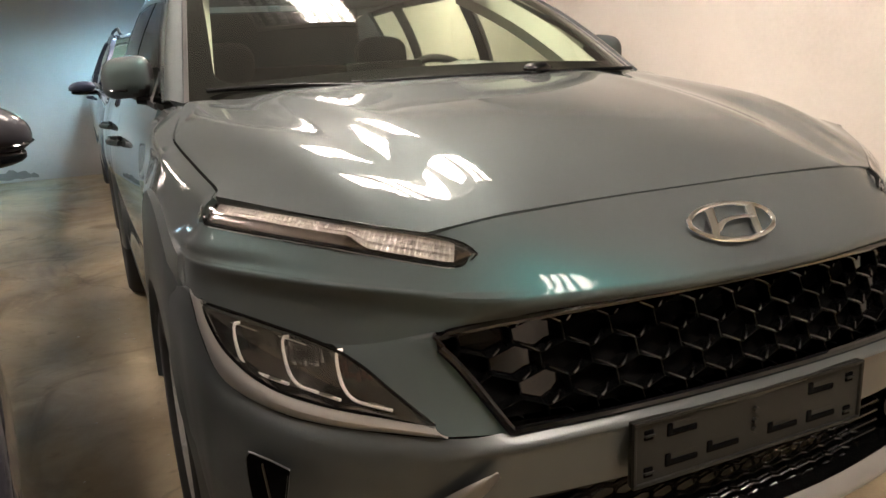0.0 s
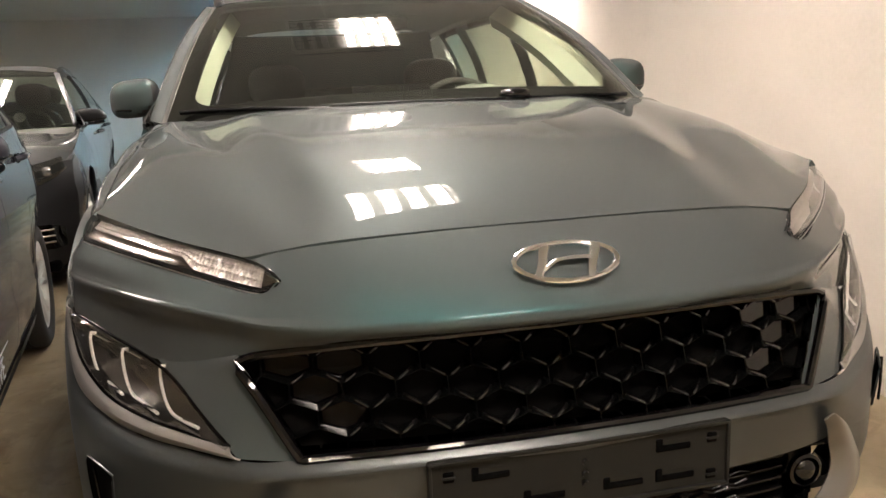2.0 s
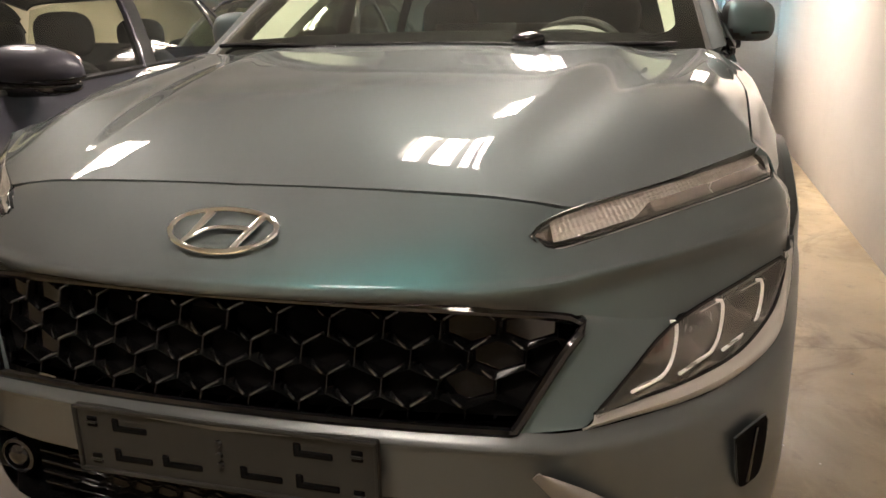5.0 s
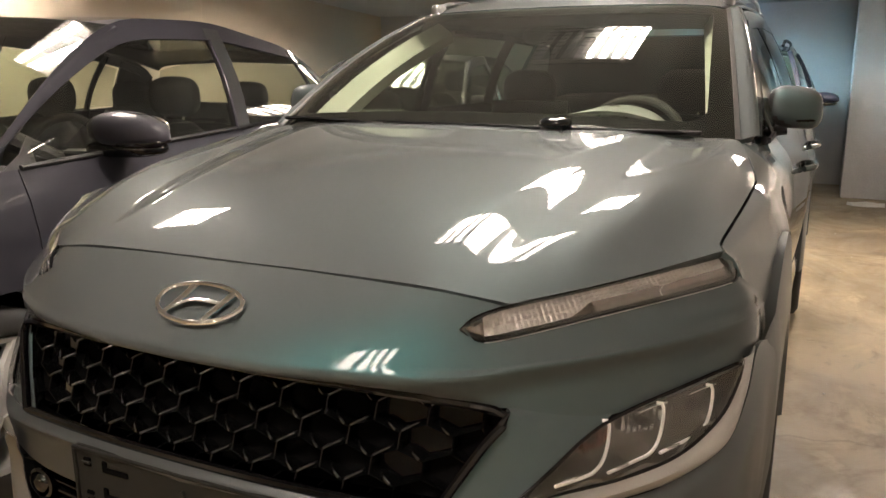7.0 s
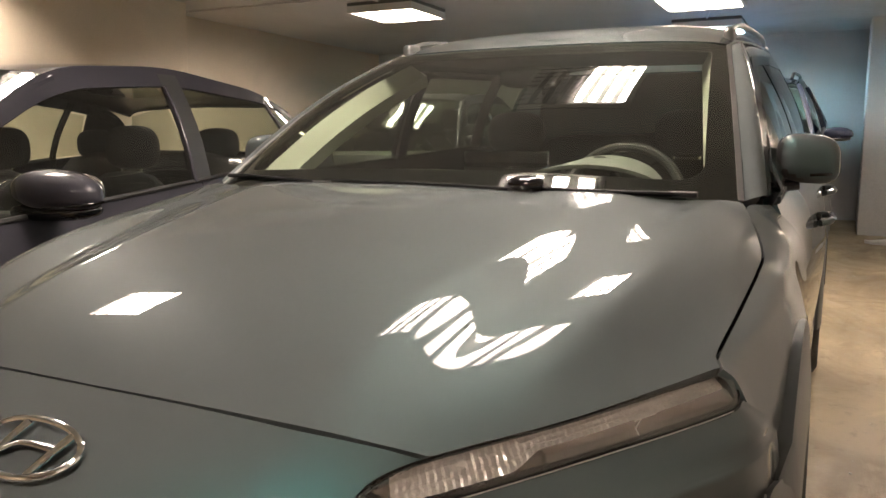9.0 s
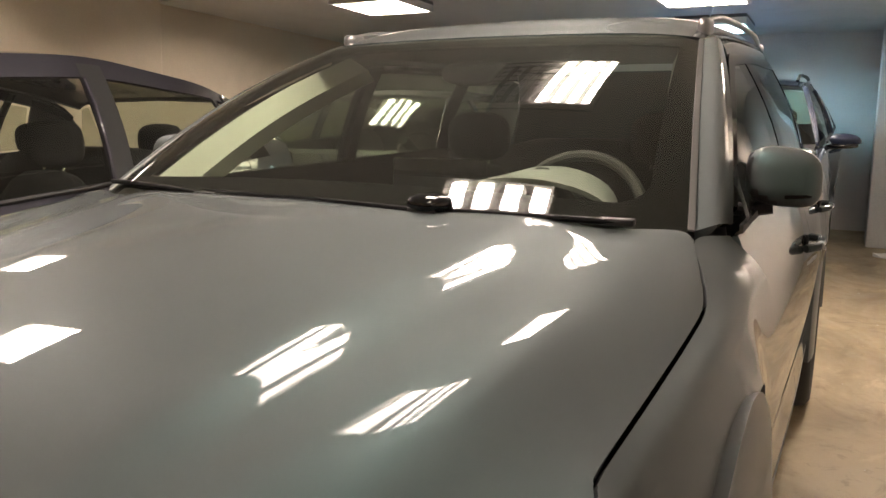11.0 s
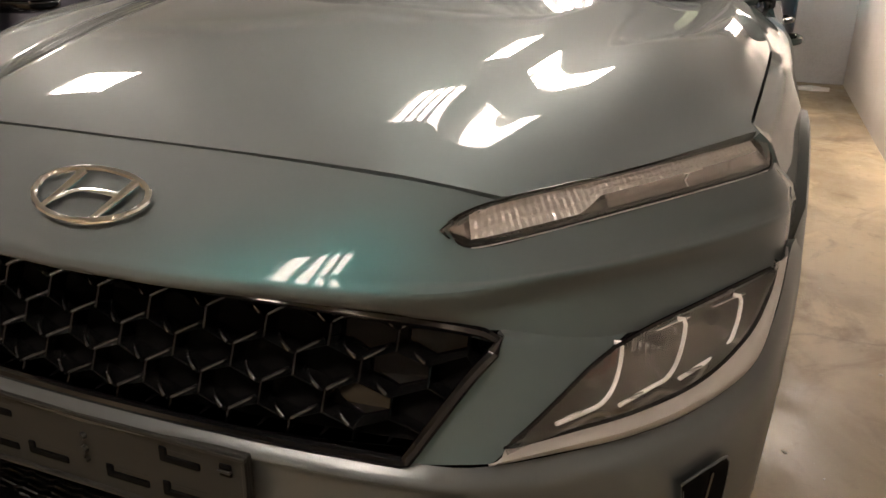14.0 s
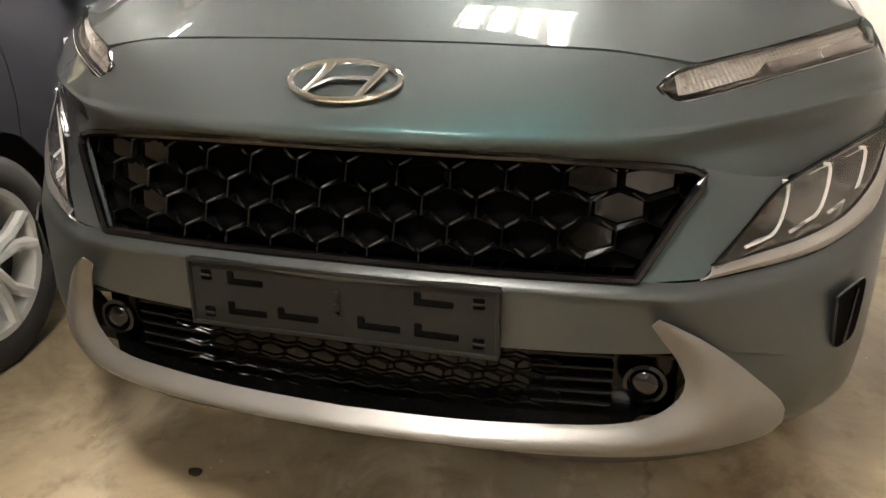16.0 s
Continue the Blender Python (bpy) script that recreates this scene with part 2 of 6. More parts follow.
M_CREAM = mottled("yellowed_cream_wall_paint", [(0.56, 0.485, 0.37), (0.60, 0.52, 0.40), (0.64, 0.555, 0.43)], 1.2, 0.75, 0.15)
M_GREYWALL = mottled("grey_wall_paint", [(0.46, 0.46, 0.45), (0.54, 0.54, 0.53), (0.58, 0.58, 0.57)], 1.0, 0.75, 0.15)
M_CEIL = mottled("grey_white_ceiling_paint", [(0.50, 0.49, 0.46), (0.58, 0.57, 0.54), (0.62, 0.61, 0.58)], 1.0, 0.8, 0.15)
M_FLOOR = worn_floor("worn_concrete_floor")
M_HOUSING = plain("white_lamp_housing", (0.7, 0.69, 0.66), 0.5)
M_WARM = emission("warm_tubes", (1.0, 0.86, 0.75), 136.0)
M_COOL = emission("cool_tubes", (0.44, 0.80, 1.0), 124.0)
M_UNLIT = plain("unlit_tube", (0.5, 0.5, 0.5), 0.3)


# ---------------------------------------------------------------- mesh tools
def part(name, bm, material, parent=None, label="", smooth=True, sharp=35):
    """Links a bmesh as one mesh object, under a thing or a part."""
    bmesh.ops.recalc_face_normals(bm, faces=bm.faces[:]) if smooth is None else None
    me = bpy.data.meshes.new(name)
    for f in bm.faces:
        f.smooth = bool(smooth)
    lim = radians(sharp)
    for e in bm.edges:
        if len(e.link_faces) == 2 and e.calc_face_angle(0) > lim:
            e.smooth = False
    bm.to_mesh(me)
    bm.free()
    me.materials.append(material)
    ob = new(name, me)
    if parent is not None:
        ob.parent = parent
    if label:
        tagged(ob, label)
    return ob


def thing(name, label, category, group="", m=None):
    e = new(name)
    e.empty_display_size = 0.1
    if m is not None:
        e.matrix_basis = m
    return tagged(e, label, category, group)


def V(*a):
    return Vector(a)


def spline(pts, n, corners=()):
    """n points evenly spread along a smooth curve through pts; it may turn sharply at the corners (indices)."""
    pts = [Vector(p) for p in pts]
    cuts = [0, *sorted(corners), len(pts) - 1]
    dense = []
    for a, b in zip(cuts, cuts[1:]):
        seg = pts[a:b + 1]
        for i in range(len(seg) - 1):
            p1, p2 = seg[i], seg[i + 1]
            p0 = seg[i - 1] if i else p1 * 2 - p2
            p3 = seg[i + 2] if i + 2 < len(seg) else p2 * 2 - p1
            if len(seg) > 2:
                if i == 0:
                    p0 = p1 * 1.5 - p2 * 0.5 - (p3 - p2) * 0.0
                if i + 2 >= len(seg):
                    p3 = p2 * 1.5 - p1 * 0.5
            for k in range(16):
                t = k / 16
                dense.append(0.5 * (2 * p1 + (p2 - p0) * t + (2 * p0 - 5 * p1 + 4 * p2 - p3) * t * t + (3 * p1 - p0 - 3 * p2 + p3) * t ** 3))
    dense.append(pts[-1])
    d = [0.0]
    for a, b in zip(dense, dense[1:]):
        d.append(d[-1] + (b - a).length)
    out, j = [], 0
    for i in range(n):
        s = d[-1] * i / (n - 1)
        while j < len(d) - 2 and d[j + 1] < s:
            j += 1
        w = (s - d[j]) / max(1e-9, d[j + 1] - d[j])
        out.append(dense[j].lerp(dense[j + 1], min(1, max(0, w))))
    return out


def by_knots(pts, per, corners=()):
    """Like spline, but with 'per' cells between every two knots, so that rows of a loft line up at their knots."""
    out = []
    pts = [Vector(p) for p in pts]
    cuts = [0, *sorted(corners), len(pts) - 1]
    for a, b in zip(cuts, cuts[1:]):
        seg = pts[a:b + 1]
        for i in range(len(seg) - 1):
            p1, p2 = seg[i], seg[i + 1]
            p0 = seg[i - 1] if i else p1 * 2 - p2
            p3 = seg[i + 2] if i + 2 < len(seg) else p2 * 2 - p1
            for k in range(per):
                t = k / per
                out.append(0.5 * (2 * p1 + (p2 - p0) * t + (2 * p0 - 5 * p1 + 4 * p2 - p3) * t * t + (3 * p1 - p0 - 3 * p2 + p3) * t ** 3))
    out.append(pts[-1])
    return out


def loft(rows, per_u=8, per_v=8, corners_u=(), corners_v=()):
    """A grid through rows of control points; all rows have as many points."""
    fine = [by_knots(r, per_u, corners_u) for r in rows]
    cols = [by_knots([r[i] for r in fine], per_v, corners_v) for i in range(len(fine[0]))]
    return [[c[j] for c in cols] for j in range(len(cols[0]))]


def between(a, b, n, bulge=None):
    """A ruled grid between two equal polylines, optionally pushed out along bulge in its middle."""
    g = []
    for j in range(n + 1):
        w = j / n
        row = [p.lerp(q, w) for p, q in zip(a, b)]
        if bulge is not None:
            row = [p + Vector(bulge) * math.sin(math.pi * w) for p in row]
        g.append(row)
    return g


def flip(pts):
    return [Vector((-p[0], p[1], p[2])) for p in pts]


def sheet(grid, mirror=False, both=False, flange=0.012, centre=(0, 2.1, 0.6), bm=None):
    """A bmesh from a grid of points, its faces turned away from centre, its rim folded inwards by flange."""
    bm = bm or bmesh.new()
    grids = ([grid] if not mirror else []) + ([[flip(r) for r in grid]] if mirror or both else [])
    fresh = []
    for g in grids:
        vs = [[bm.verts.new(p) for p in r] for r in g]
        for r0, r1 in zip(vs, vs[1:]):
            for a, b, c, d in zip(r0, r0[1:], r1[1:], r1):
                if (a.co - d.co).length < 1e-6:
                    q = [a, b, c]
                elif (b.co - c.co).length < 1e-6:
                    q = [a, b, d]
                else:
                    q = [a, b, c, d]
                try:
                    fresh.append(bm.faces.new(q))
                except ValueError:
                    pass
    bmesh.ops.remove_doubles(bm, verts=bm.verts[:], dist=1e-5)
    bm.normal_update()
    faces = [f for f in bm.faces]
    bmesh.ops.recalc_face_normals(bm, faces=faces)
    s = sum((f.normal.dot(f.calc_center_median() - Vector(centre)) * f.calc_area() for f in faces))
    if s < 0:
        bmesh.ops.reverse_faces(bm, faces=faces)
    bm.normal_update()
    if flange:
        rim = [e for e in bm.edges if len(e.link_faces) == 1]
        nrm = {v: v.normal.copy() for e in rim for v in e.verts}
        r = bmesh.ops.extrude_edge_only(bm, edges=rim)
        moves = []
        for v in (g for g in r["geom"] if isinstance(g, bmesh.types.BMVert)):
            for e in v.link_edges:
                o = e.other_vert(v)
                if o in nrm and e.calc_length() < 1e-9:
                    moves.append((v, nrm[o]))
                    break
        for v, k in moves:
            v.co -= k * flange
        bmesh.ops.recalc_face_normals(bm, faces=bm.faces[:])
        s = sum((f.normal.dot(f.calc_center_median() - Vector(centre)) * f.calc_area() for f in faces))
        if s < 0:
            bmesh.ops.reverse_faces(bm, faces=bm.faces[:])
    return bm


def box(x0, x1, y0, y1, z0, z1, bevel=0.0, bm=None, seg=2):
    bm = bm or bmesh.new()
    r = bmesh.ops.create_cube(bm, size=1, matrix=Matrix.LocRotScale(((x0 + x1) / 2, (y0 + y1) / 2, (z0 + z1) / 2), None, (x1 - x0, y1 - y0, z1 - z0)))
    if bevel:
        es = list({e for v in r["verts"] for e in v.link_edges})
        bmesh.ops.bevel(bm, geom=es, offset=bevel, segments=seg, affect="EDGES", profile=0.5)
    return bm


def tube(pts, radius, n=8, bm=None, flat=1.0, closed=False, taper=None):
    """A bar of round or flattened section along a polyline."""
    bm = bm or bmesh.new()
    pts = [Vector(p) for p in pts]
    rings = []
    for i, p in enumerate(pts):
        a = pts[i - 1] if i or closed else p
        b = pts[(i + 1) % len(pts)] if i + 1 < len(pts) or closed else p
        t = (b - a).normalized()
        s = t.cross(Vector((0, 0, 1)))
        s = s.normalized() if s.length > 1e-4 else Vector((1, 0, 0))
        u = s.cross(t)
        r = radius * (taper(i / (len(pts) - 1)) if taper else 1)
        rings.append([bm.verts.new(p + r * (s * math.cos(k * 2 * math.pi / n) + u * flat * math.sin(k * 2 * math.pi / n))) for k in range(n)])
    pairs = list(zip(rings, rings[1:])) + ([(rings[-1], rings[0])] if closed else [])
    for r0, r1 in pairs:
        for k in range(n):
            bm.faces.new((r0[k], r0[(k + 1) % n], r1[(k + 1) % n], r1[k]))
    if not closed:
        bm.faces.new(rings[0][::-1])
        bm.faces.new(rings[-1])
    bmesh.ops.recalc_face_normals(bm, faces=bm.faces[:])
    return bm


def lathe(profile, n=32, axis="x", bm=None, at=(0, 0, 0), caps=True):
    """Turns a profile of (along, radius) round an axis."""
    bm = bm or bmesh.new()
    rings = []
    for a, r in profile:
        ring = []
        for k in range(n):
            c, s = r * math.cos(2 * math.pi * k / n), r * math.sin(2 * math.pi * k / n)
            q = (a, c, s) if axis == "x" else ((c, a, s) if axis == "y" else (c, s, a))
            ring.append(bm.verts.new(Vector(q) + Vector(at)))
        rings.append(ring)
    for r0, r1 in zip(rings, rings[1:]):
        for k in range(n):
            bm.faces.new((r0[k], r0[(k + 1) % n], r1[(k + 1) % n], r1[k]))
    if caps:
        bm.faces.new(rings[0][::-1])
        bm.faces.new(rings[-1])
    bmesh.ops.recalc_face_normals(bm, faces=bm.faces[:])
    return bm


def blob(cx, cy, cz, sx, sy, sz, power=2.6, bm=None, nu=20, nv=12):
    """A rounded block: a superellipsoid."""
    bm = bm or bmesh.new()
    r = bmesh.ops.create_uvsphere(bm, u_segments=nu, v_segments=nv, radius=1)
    for v in r["verts"]:
        q = v.co
        k = (abs(q.x) ** power + abs(q.y) ** power + abs(q.z) ** power) ** (-1 / power)
        v.co = Vector((cx + q.x * k * sx, cy + q.y * k * sy, cz + q.z * k * sz))
    return bm


# ---------------------------------------------------------------- the room
X_RIGHT, X_LEFT, Y_BACK, Y_FRONT = 1.64, -4.6, 8.7, -13.0


def structure(ob, label, category):
    return tagged(ob, label, category, kind="structure")


structure(part("floor", box(X_LEFT - 0.3, X_RIGHT + 0.3, Y_FRONT - 0.3, Y_BACK + 0.3, -0.2, 0.0), M_FLOOR, smooth=False),
          "worn stained brown concrete garage floor", "floor")


def wall(name, x0, x1, y0, y1, mat, label):
    bm = box(x0, x1, y0, y1, -0.01, 1.0)
    for v in bm.verts:
        if v.co.z > 0.5:
            v.co.z = ceil_z(v.co.y) + 0.02
    return structure(part(name, bm, mat, smooth=False), label, "wall")


wall("wall_right", X_RIGHT, X_RIGHT + 0.2, Y_FRONT, Y_BACK, M_WALL, "smooth cream painted garage wall beside the car")
wall("wall_left", X_LEFT - 0.2, X_LEFT, Y_FRONT, Y_BACK, M_CREAM, "cream painted garage side wall")
wall("wall_back", X_LEFT - 0.2, X_RIGHT + 0.2, Y_BACK, Y_BACK + 0.2, M_GREYWALL, "grey painted garage end wall with scuffs")
wall("wall_front", X_LEFT - 0.2, X_RIGHT + 0.2, Y_FRONT - 0.2, Y_FRONT, M_WALL, "cream painted garage wall")
bm = box(X_LEFT - 0.2, X_RIGHT + 0.2, Y_FRONT - 0.2, Y_BACK + 0.2, 0, 0.2)
for v in bm.verts:
    v.co.z += ceil_z(v.co.y)
structure(part("ceiling", bm, M_CEIL, smooth=False), "low grey-white painted concrete ceiling", "ceiling")


def pillar_block(name, x0, x1, y0, y1, mat, label):
    bm = box(x0, x1, y0, y1, 0.0, 1.0, 0.01)
    for v in bm.verts:
        if v.co.z > 0.5:
            v.co.z = ceil_z(v.co.y)
            v.co.y += SLOPE * v.co.z * 0.9
    return structure(part(name, bm, mat, smooth=False), label, "pillar")


pillar_block("pillar_1", 1.12, X_RIGHT, 7.75, 8.35, M_GREYWALL, "pale grey painted concrete pillar against the wall")
pillar_block("pillar_2", X_LEFT, X_LEFT + 0.5, 1.5, 4.6, M_CREAM, "cream painted wall pier standing out from the side wall")


def ceiling_lamp(x, y, lit, dark_half=False, w=0.62, d=0.62, n=4):
    """A surface-mounted box with four tubes over a darkened tray; some of these lamps are added fill."""
    m = Matrix.Translation((x, y, ceil_z(y))) @ Matrix.Rotation(-math.atan(SLOPE), 4, "X")
    t = thing("ceiling_lamp", "white square ceiling lamp with four lit tubes" if not dark_half else "white square ceiling lamp with half its tubes lit", "ceiling lamp", "ceiling lamps", m)
    h = 0.085
    bm = box(-w / 2, w / 2, -d / 2, d / 2, -h + 0.055, 0, 0.006)
    part("tray", bm, M_TRAY, t, smooth=False)
    bm = bmesh.new()
    for a, b, c, e in ((-w / 2, w / 2, -d / 2, -d / 2 + 0.02), (-w / 2, w / 2, d / 2 - 0.02, d / 2), (-w / 2, -w / 2 + 0.02, -d / 2 + 0.02, d / 2 - 0.02), (w / 2 - 0.02, w / 2, -d / 2 + 0.02, d / 2 - 0.02)):
        box(a, b, c, e, -h, -h + 0.056, bm=bm)
    part("rim", bm, M_HOUSING, t, smooth=False)
    for i in range(n):
        cx = (i - (n - 1) / 2) * w / (n + 0.3)
        off = dark_half and i < n / 2
        part("tube", tube([(cx, -d / 2 + 0.03, -h + 0.032), (cx, d / 2 - 0.03, -h + 0.032)], w * 0.28 / n, 12, flat=0.011 * n / (w * 0.28)), M_UNLIT if off else lit, t)
    bm = bmesh.new()
    for i in range(9):
        yy = -d / 2 + 0.03 + (d - 0.06) * i / 8
        box(-w / 2 + 0.02, w / 2 - 0.02, yy - 0.001, yy + 0.001, -h + 0.0, -h + 0.016, bm=bm)
    part("louvre", bm, M_SATIN, t, smooth=False)
    return t


ceiling_lamp(-0.019, 1.410, M_WARM, w=0.53, d=0.51)
ceiling_lamp(-0.058, 2.454, M_WARM, True, w=0.58, d=0.56, n=8)
# guessed lamp, never in view, added to brighten the aisle along the right wall
ceiling_lamp(1.20, 4.6, M_WARM, w=0.4)
ceiling_lamp(-0.11, 6.05, M_WARM)
ceiling_lamp(-0.25, 7.6, M_COOL)
ceiling_lamp(-2.55, 5.6, M_WARM)
ceiling_lamp(-2.004, 1.472, M_WARM, w=0.44, d=0.50)
ceiling_lamp(0.02, -0.95, M_WARM, w=0.52, d=0.50)
ceiling_lamp(-3.6, 2.75, M_WARM, w=0.36, d=0.36)
# added fill behind the camera, for the front, the fender and the right wall
ceiling_lamp(0.95, -3.9, M_WARM, w=0.46, d=0.46)
# two more unseen lamps, assumed far behind the camera to light the front
ceiling_lamp(-2.1, -7.0, M_WARM)
ceiling_lamp(0.0, -7.0, M_WARM)


# ---------------------------------------------------------------- wheels, mirrors and other pieces that all cars share
def wheel(car, x, y, r=0.335, width=0.225, side=1, spokes=5, rim_mat=None):
    """An alloy wheel with its tyre; side 1: outer face towards +x."""
    rr = r * 0.70
    sx = 1 if side > 0 else -1
    bm = lathe([(-width * 0.42 * sx, rr * 0.98), (-width * 0.4 * sx, rr * 0.92), (width * 0.30 * sx, rr * 0.90), (width * 0.40 * sx, rr * 0.93), (width * 0.44 * sx, rr * 1.0), (width * 0.40 * sx, rr * 1.02), (-width * 0.40 * sx, rr * 1.02)], 40, caps=False)
    w = part("wheel", bm, rim_mat or M_ALLOY, car, "silver alloy wheel")
    w.location = (x - side * width / 2, y, r)
    w.rotation_euler = (0.4 + y, 0, 0)
    part("hub", lathe([(width * 0.10 * sx, rr * 0.2), (width * 0.28 * sx, rr * 0.21), (width * 0.34 * sx, rr * 0.15), (width * 0.35 * sx, rr * 0.02)], 20), rim_mat or M_ALLOY, w)
    for k in range(spokes):
        for dd in (-0.17, 0.17):
            a = 2 * math.pi * k / spokes + 0.3
            p = [(width * 0.28 * sx, rr * 0.16 * math.cos(a + dd * 2), rr * 0.16 * math.sin(a + dd * 2)),
                 (width * 0.30 * sx, rr * 0.6 * math.cos(a + dd * 0.9), rr * 0.6 * math.sin(a + dd * 0.9)),
                 (width * 0.34 * sx, rr * 0.96 * math.cos(a + dd * 1.5), rr * 0.96 * math.sin(a + dd * 1.5))]
            part("spoke", tube(p, rr * 0.105, 8, flat=0.8), rim_mat or M_ALLOY, w)
    part("brake_disc", lathe([(-0.01, rr * 0.66), (0.005, rr * 0.66)], 24), M_SATIN, w, "grey steel brake disc")
    h = width / 2
    prof = [(-h * 0.82, rr), (-h, rr * 1.08), (-h * 1.02, r * 0.9), (-h * 0.86, r * 0.985), (-h * 0.6, r), (-h * 0.3, r), (-h * 0.28, r - 0.008), (-h * 0.22, r - 0.008), (-h * 0.2, r),
            (h * 0.2, r), (h * 0.22, r - 0.008), (h * 0.28, r - 0.008), (h * 0.3, r), (h * 0.6, r), (h * 0.86, r * 0.985), (h * 1.02, r * 0.9), (h, rr * 1.08), (h * 0.82, rr)]
    bm = lathe(prof, 56, caps=False)
    part("tyre", bm, M_RUBBER, w, "black rubber tyre", sharp=50)
    return w


def door_mirror(car, x, y, z, side, shell_mat, scale=1.0, power=2.6, wedge=False):
    """A mirror shell on a foot, with a lower black half, a lamp strip and its glass."""
    s = scale

    def shell(k=1.0):
        bm = blob(0, 0, 0, 0.115 * s * k, 0.075 * s * k, 0.085 * s * k, power, nu=28, nv=18)
        for v in bm.verts:
            if v.co.y > 0.03 * s:
                v.co.y = 0.03 * s + (v.co.y - 0.03 * s) * 0.15
            if v.co.z < -0.02 * s:
                v.co.z *= 0.8
            v.co.y -= 0.12 * (v.co.x * side) * 0.3
            v.co.z += 0.03 * s * (-v.co.x * side) / 0.115 * 0.4
        return bm

    m = part("mirror", shell(), shell_mat, car, "door mirror in body colour over a black base")
    m.location = (x, y, z)
    m.rotation_euler = (0, 0, 0.15 * side)
    if wedge:
        bm = shell(1.018)
        gone = [f for f in bm.faces if f.calc_center_median().z / (0.085 * s) > -0.28 - 0.70 * (f.calc_center_median().x * side / (0.115 * s) + 0.7) and f.calc_center_median().x * side > -0.104 * s]
        bmesh.ops.delete(bm, geom=gone, context="FACES")
    else:
        bm = blob(-side * 0.01, 0.004, -0.062 * s, 0.112 * s, 0.066 * s, 0.035 * s, 2.6)
    part("lower_shell", bm, M_BLACK if wedge else M_GLOSS, m, "gloss black lower shell")
    bm = tube([(-side * 0.02, 0.01, -0.075 * s), (-side * 0.10 * s, 0.01, -0.085 * s), (-side * 0.19 * s, 0.03, -0.085 * s)], 0.026 * s, 10, flat=0.7)
    part("arm", bm, M_BLACK, m, "black arm")
    bm = tube(spline([(side * 0.115 * s, -0.0, -0.03 * s), (side * 0.08 * s, -0.062 * s, -0.035 * s), (-side * 0.0, -0.078 * s, -0.038 * s)], 9), 0.005 * s, 6)
    part("indicator", bm, M_GLOSS, m, "thin smoked indicator strip")
    bm = blob(0, 0.045 * s, 0.0, 0.098 * s, 0.004, 0.066 * s, 3.0)
    part("mirror_glass", bm, M_MIRROR, m)
    return m


def seat(car, x, y, z=0.36, h=1.0, mat=None):
    """A car seat: cushion, backrest and headrest."""
    bm = blob(0, 0, 0.08, 0.25, 0.26, 0.09, 3.5)
    s = part("seat", bm, mat or M_SEAT, car, "black cloth car seat")
    s.location = (x, y, z)
    bm = blob(0, 0, 0, 0.245, 0.075, 0.33, 3.2)
    for v in bm.verts:
        v.co = Matrix.Rotation(-0.28, 3, "X") @ v.co + Vector((0, 0.30, 0.40))
        v.co.x *= 1 - 0.25 * max(0, v.co.z - 0.45)
    part("backrest", bm, mat or M_SEAT, s)
    bm = blob(0, 0.425, 0.82, 0.13, 0.055, 0.095, 3.0)
    part("headrest", bm, mat or M_SEAT, s)
    for d in (-0.05, 0.05):
        part("headrest_post", tube([(d, 0.40, 0.66), (d, 0.42, 0.78)], 0.007, 8), M_CHROME, s)
    return s


def steering_wheel(car, x, y, z, tilt=25):
    pts = [(0.185 * math.cos(a), 0, 0.185 * math.sin(a)) for a in [2 * math.pi * k / 40 for k in range(40)]]
    w = part("steering_wheel", tube(pts, 0.016, 10, closed=True), M_CABIN, car, "black steering wheel")
    part("hub", blob(0, 0.01, -0.01, 0.075, 0.03, 0.06, 2.5), M_CABIN, w)
    for a in (0, math.pi, -math.pi / 2):
        part("spoke", tube([(0.05 * math.cos(a), 0.01, 0.05 * math.sin(a)), (0.18 * math.cos(a), 0, 0.18 * math.sin(a))], 0.018, 8, flat=0.5), M_CABIN, w)
    part("column", tube([(0, 0, 0), (0, -0.3, 0)], 0.04, 10), M_CABIN, w)
    w.location = (x, y, z)
    w.rotation_euler = (radians(-tilt), 0, 0)
    return w


# ---------------------------------------------------------------- the teal-grey crossover
CAR = thing("car", "teal-grey metallic compact crossover parked on concrete beside a cream wall", "car")


def sym(name, grid, mat, label="", flange=0.012, parent=None, sharp=35):
    return part(name, sheet(grid, both=True, flange=flange), mat, parent or CAR, label, sharp=sharp)


def pair(name, grid, mat, label="", flange=0.012, parent=None, sharp=35):
    return [part(name, sheet(grid, mirror=k, flange=flange), mat, parent or CAR, label, sharp=sharp) for k in (False, True)]


# the lines along which the panels meet, for the half with x > 0
HOOD_FRONT = [(0, 0.175, 0.954), (0.18, 0.178, 0.953), (0.362, 0.185, 0.948), (0.44, 0.197, 0.939), (0.514, 0.213, 0.927), (0.65, 0.345, 0.949), (0.79, 0.523, 0.973)]
HOOD_SIDE = [(0.790, 0.523, 0.973), (0.781, 0.546, 0.980), (0.782, 0.583, 0.986), (0.789, 0.72, 1.000), (0.798, 0.923, 1.023), (0.797, 1.026, 1.036), (0.778, 1.11, 1.062), (0.745, 1.213, 1.100), (0.722, 1.242, 1.106)]
HOOD_REAR = [(0, 1.16, 1.130), (0.27, 1.172, 1.127), (0.47, 1.192, 1.1235), (0.58, 1.21, 1.109), (0.66, 1.230, 1.107), (0.70, 1.24, 1.107), (0.722, 1.242, 1.106)]
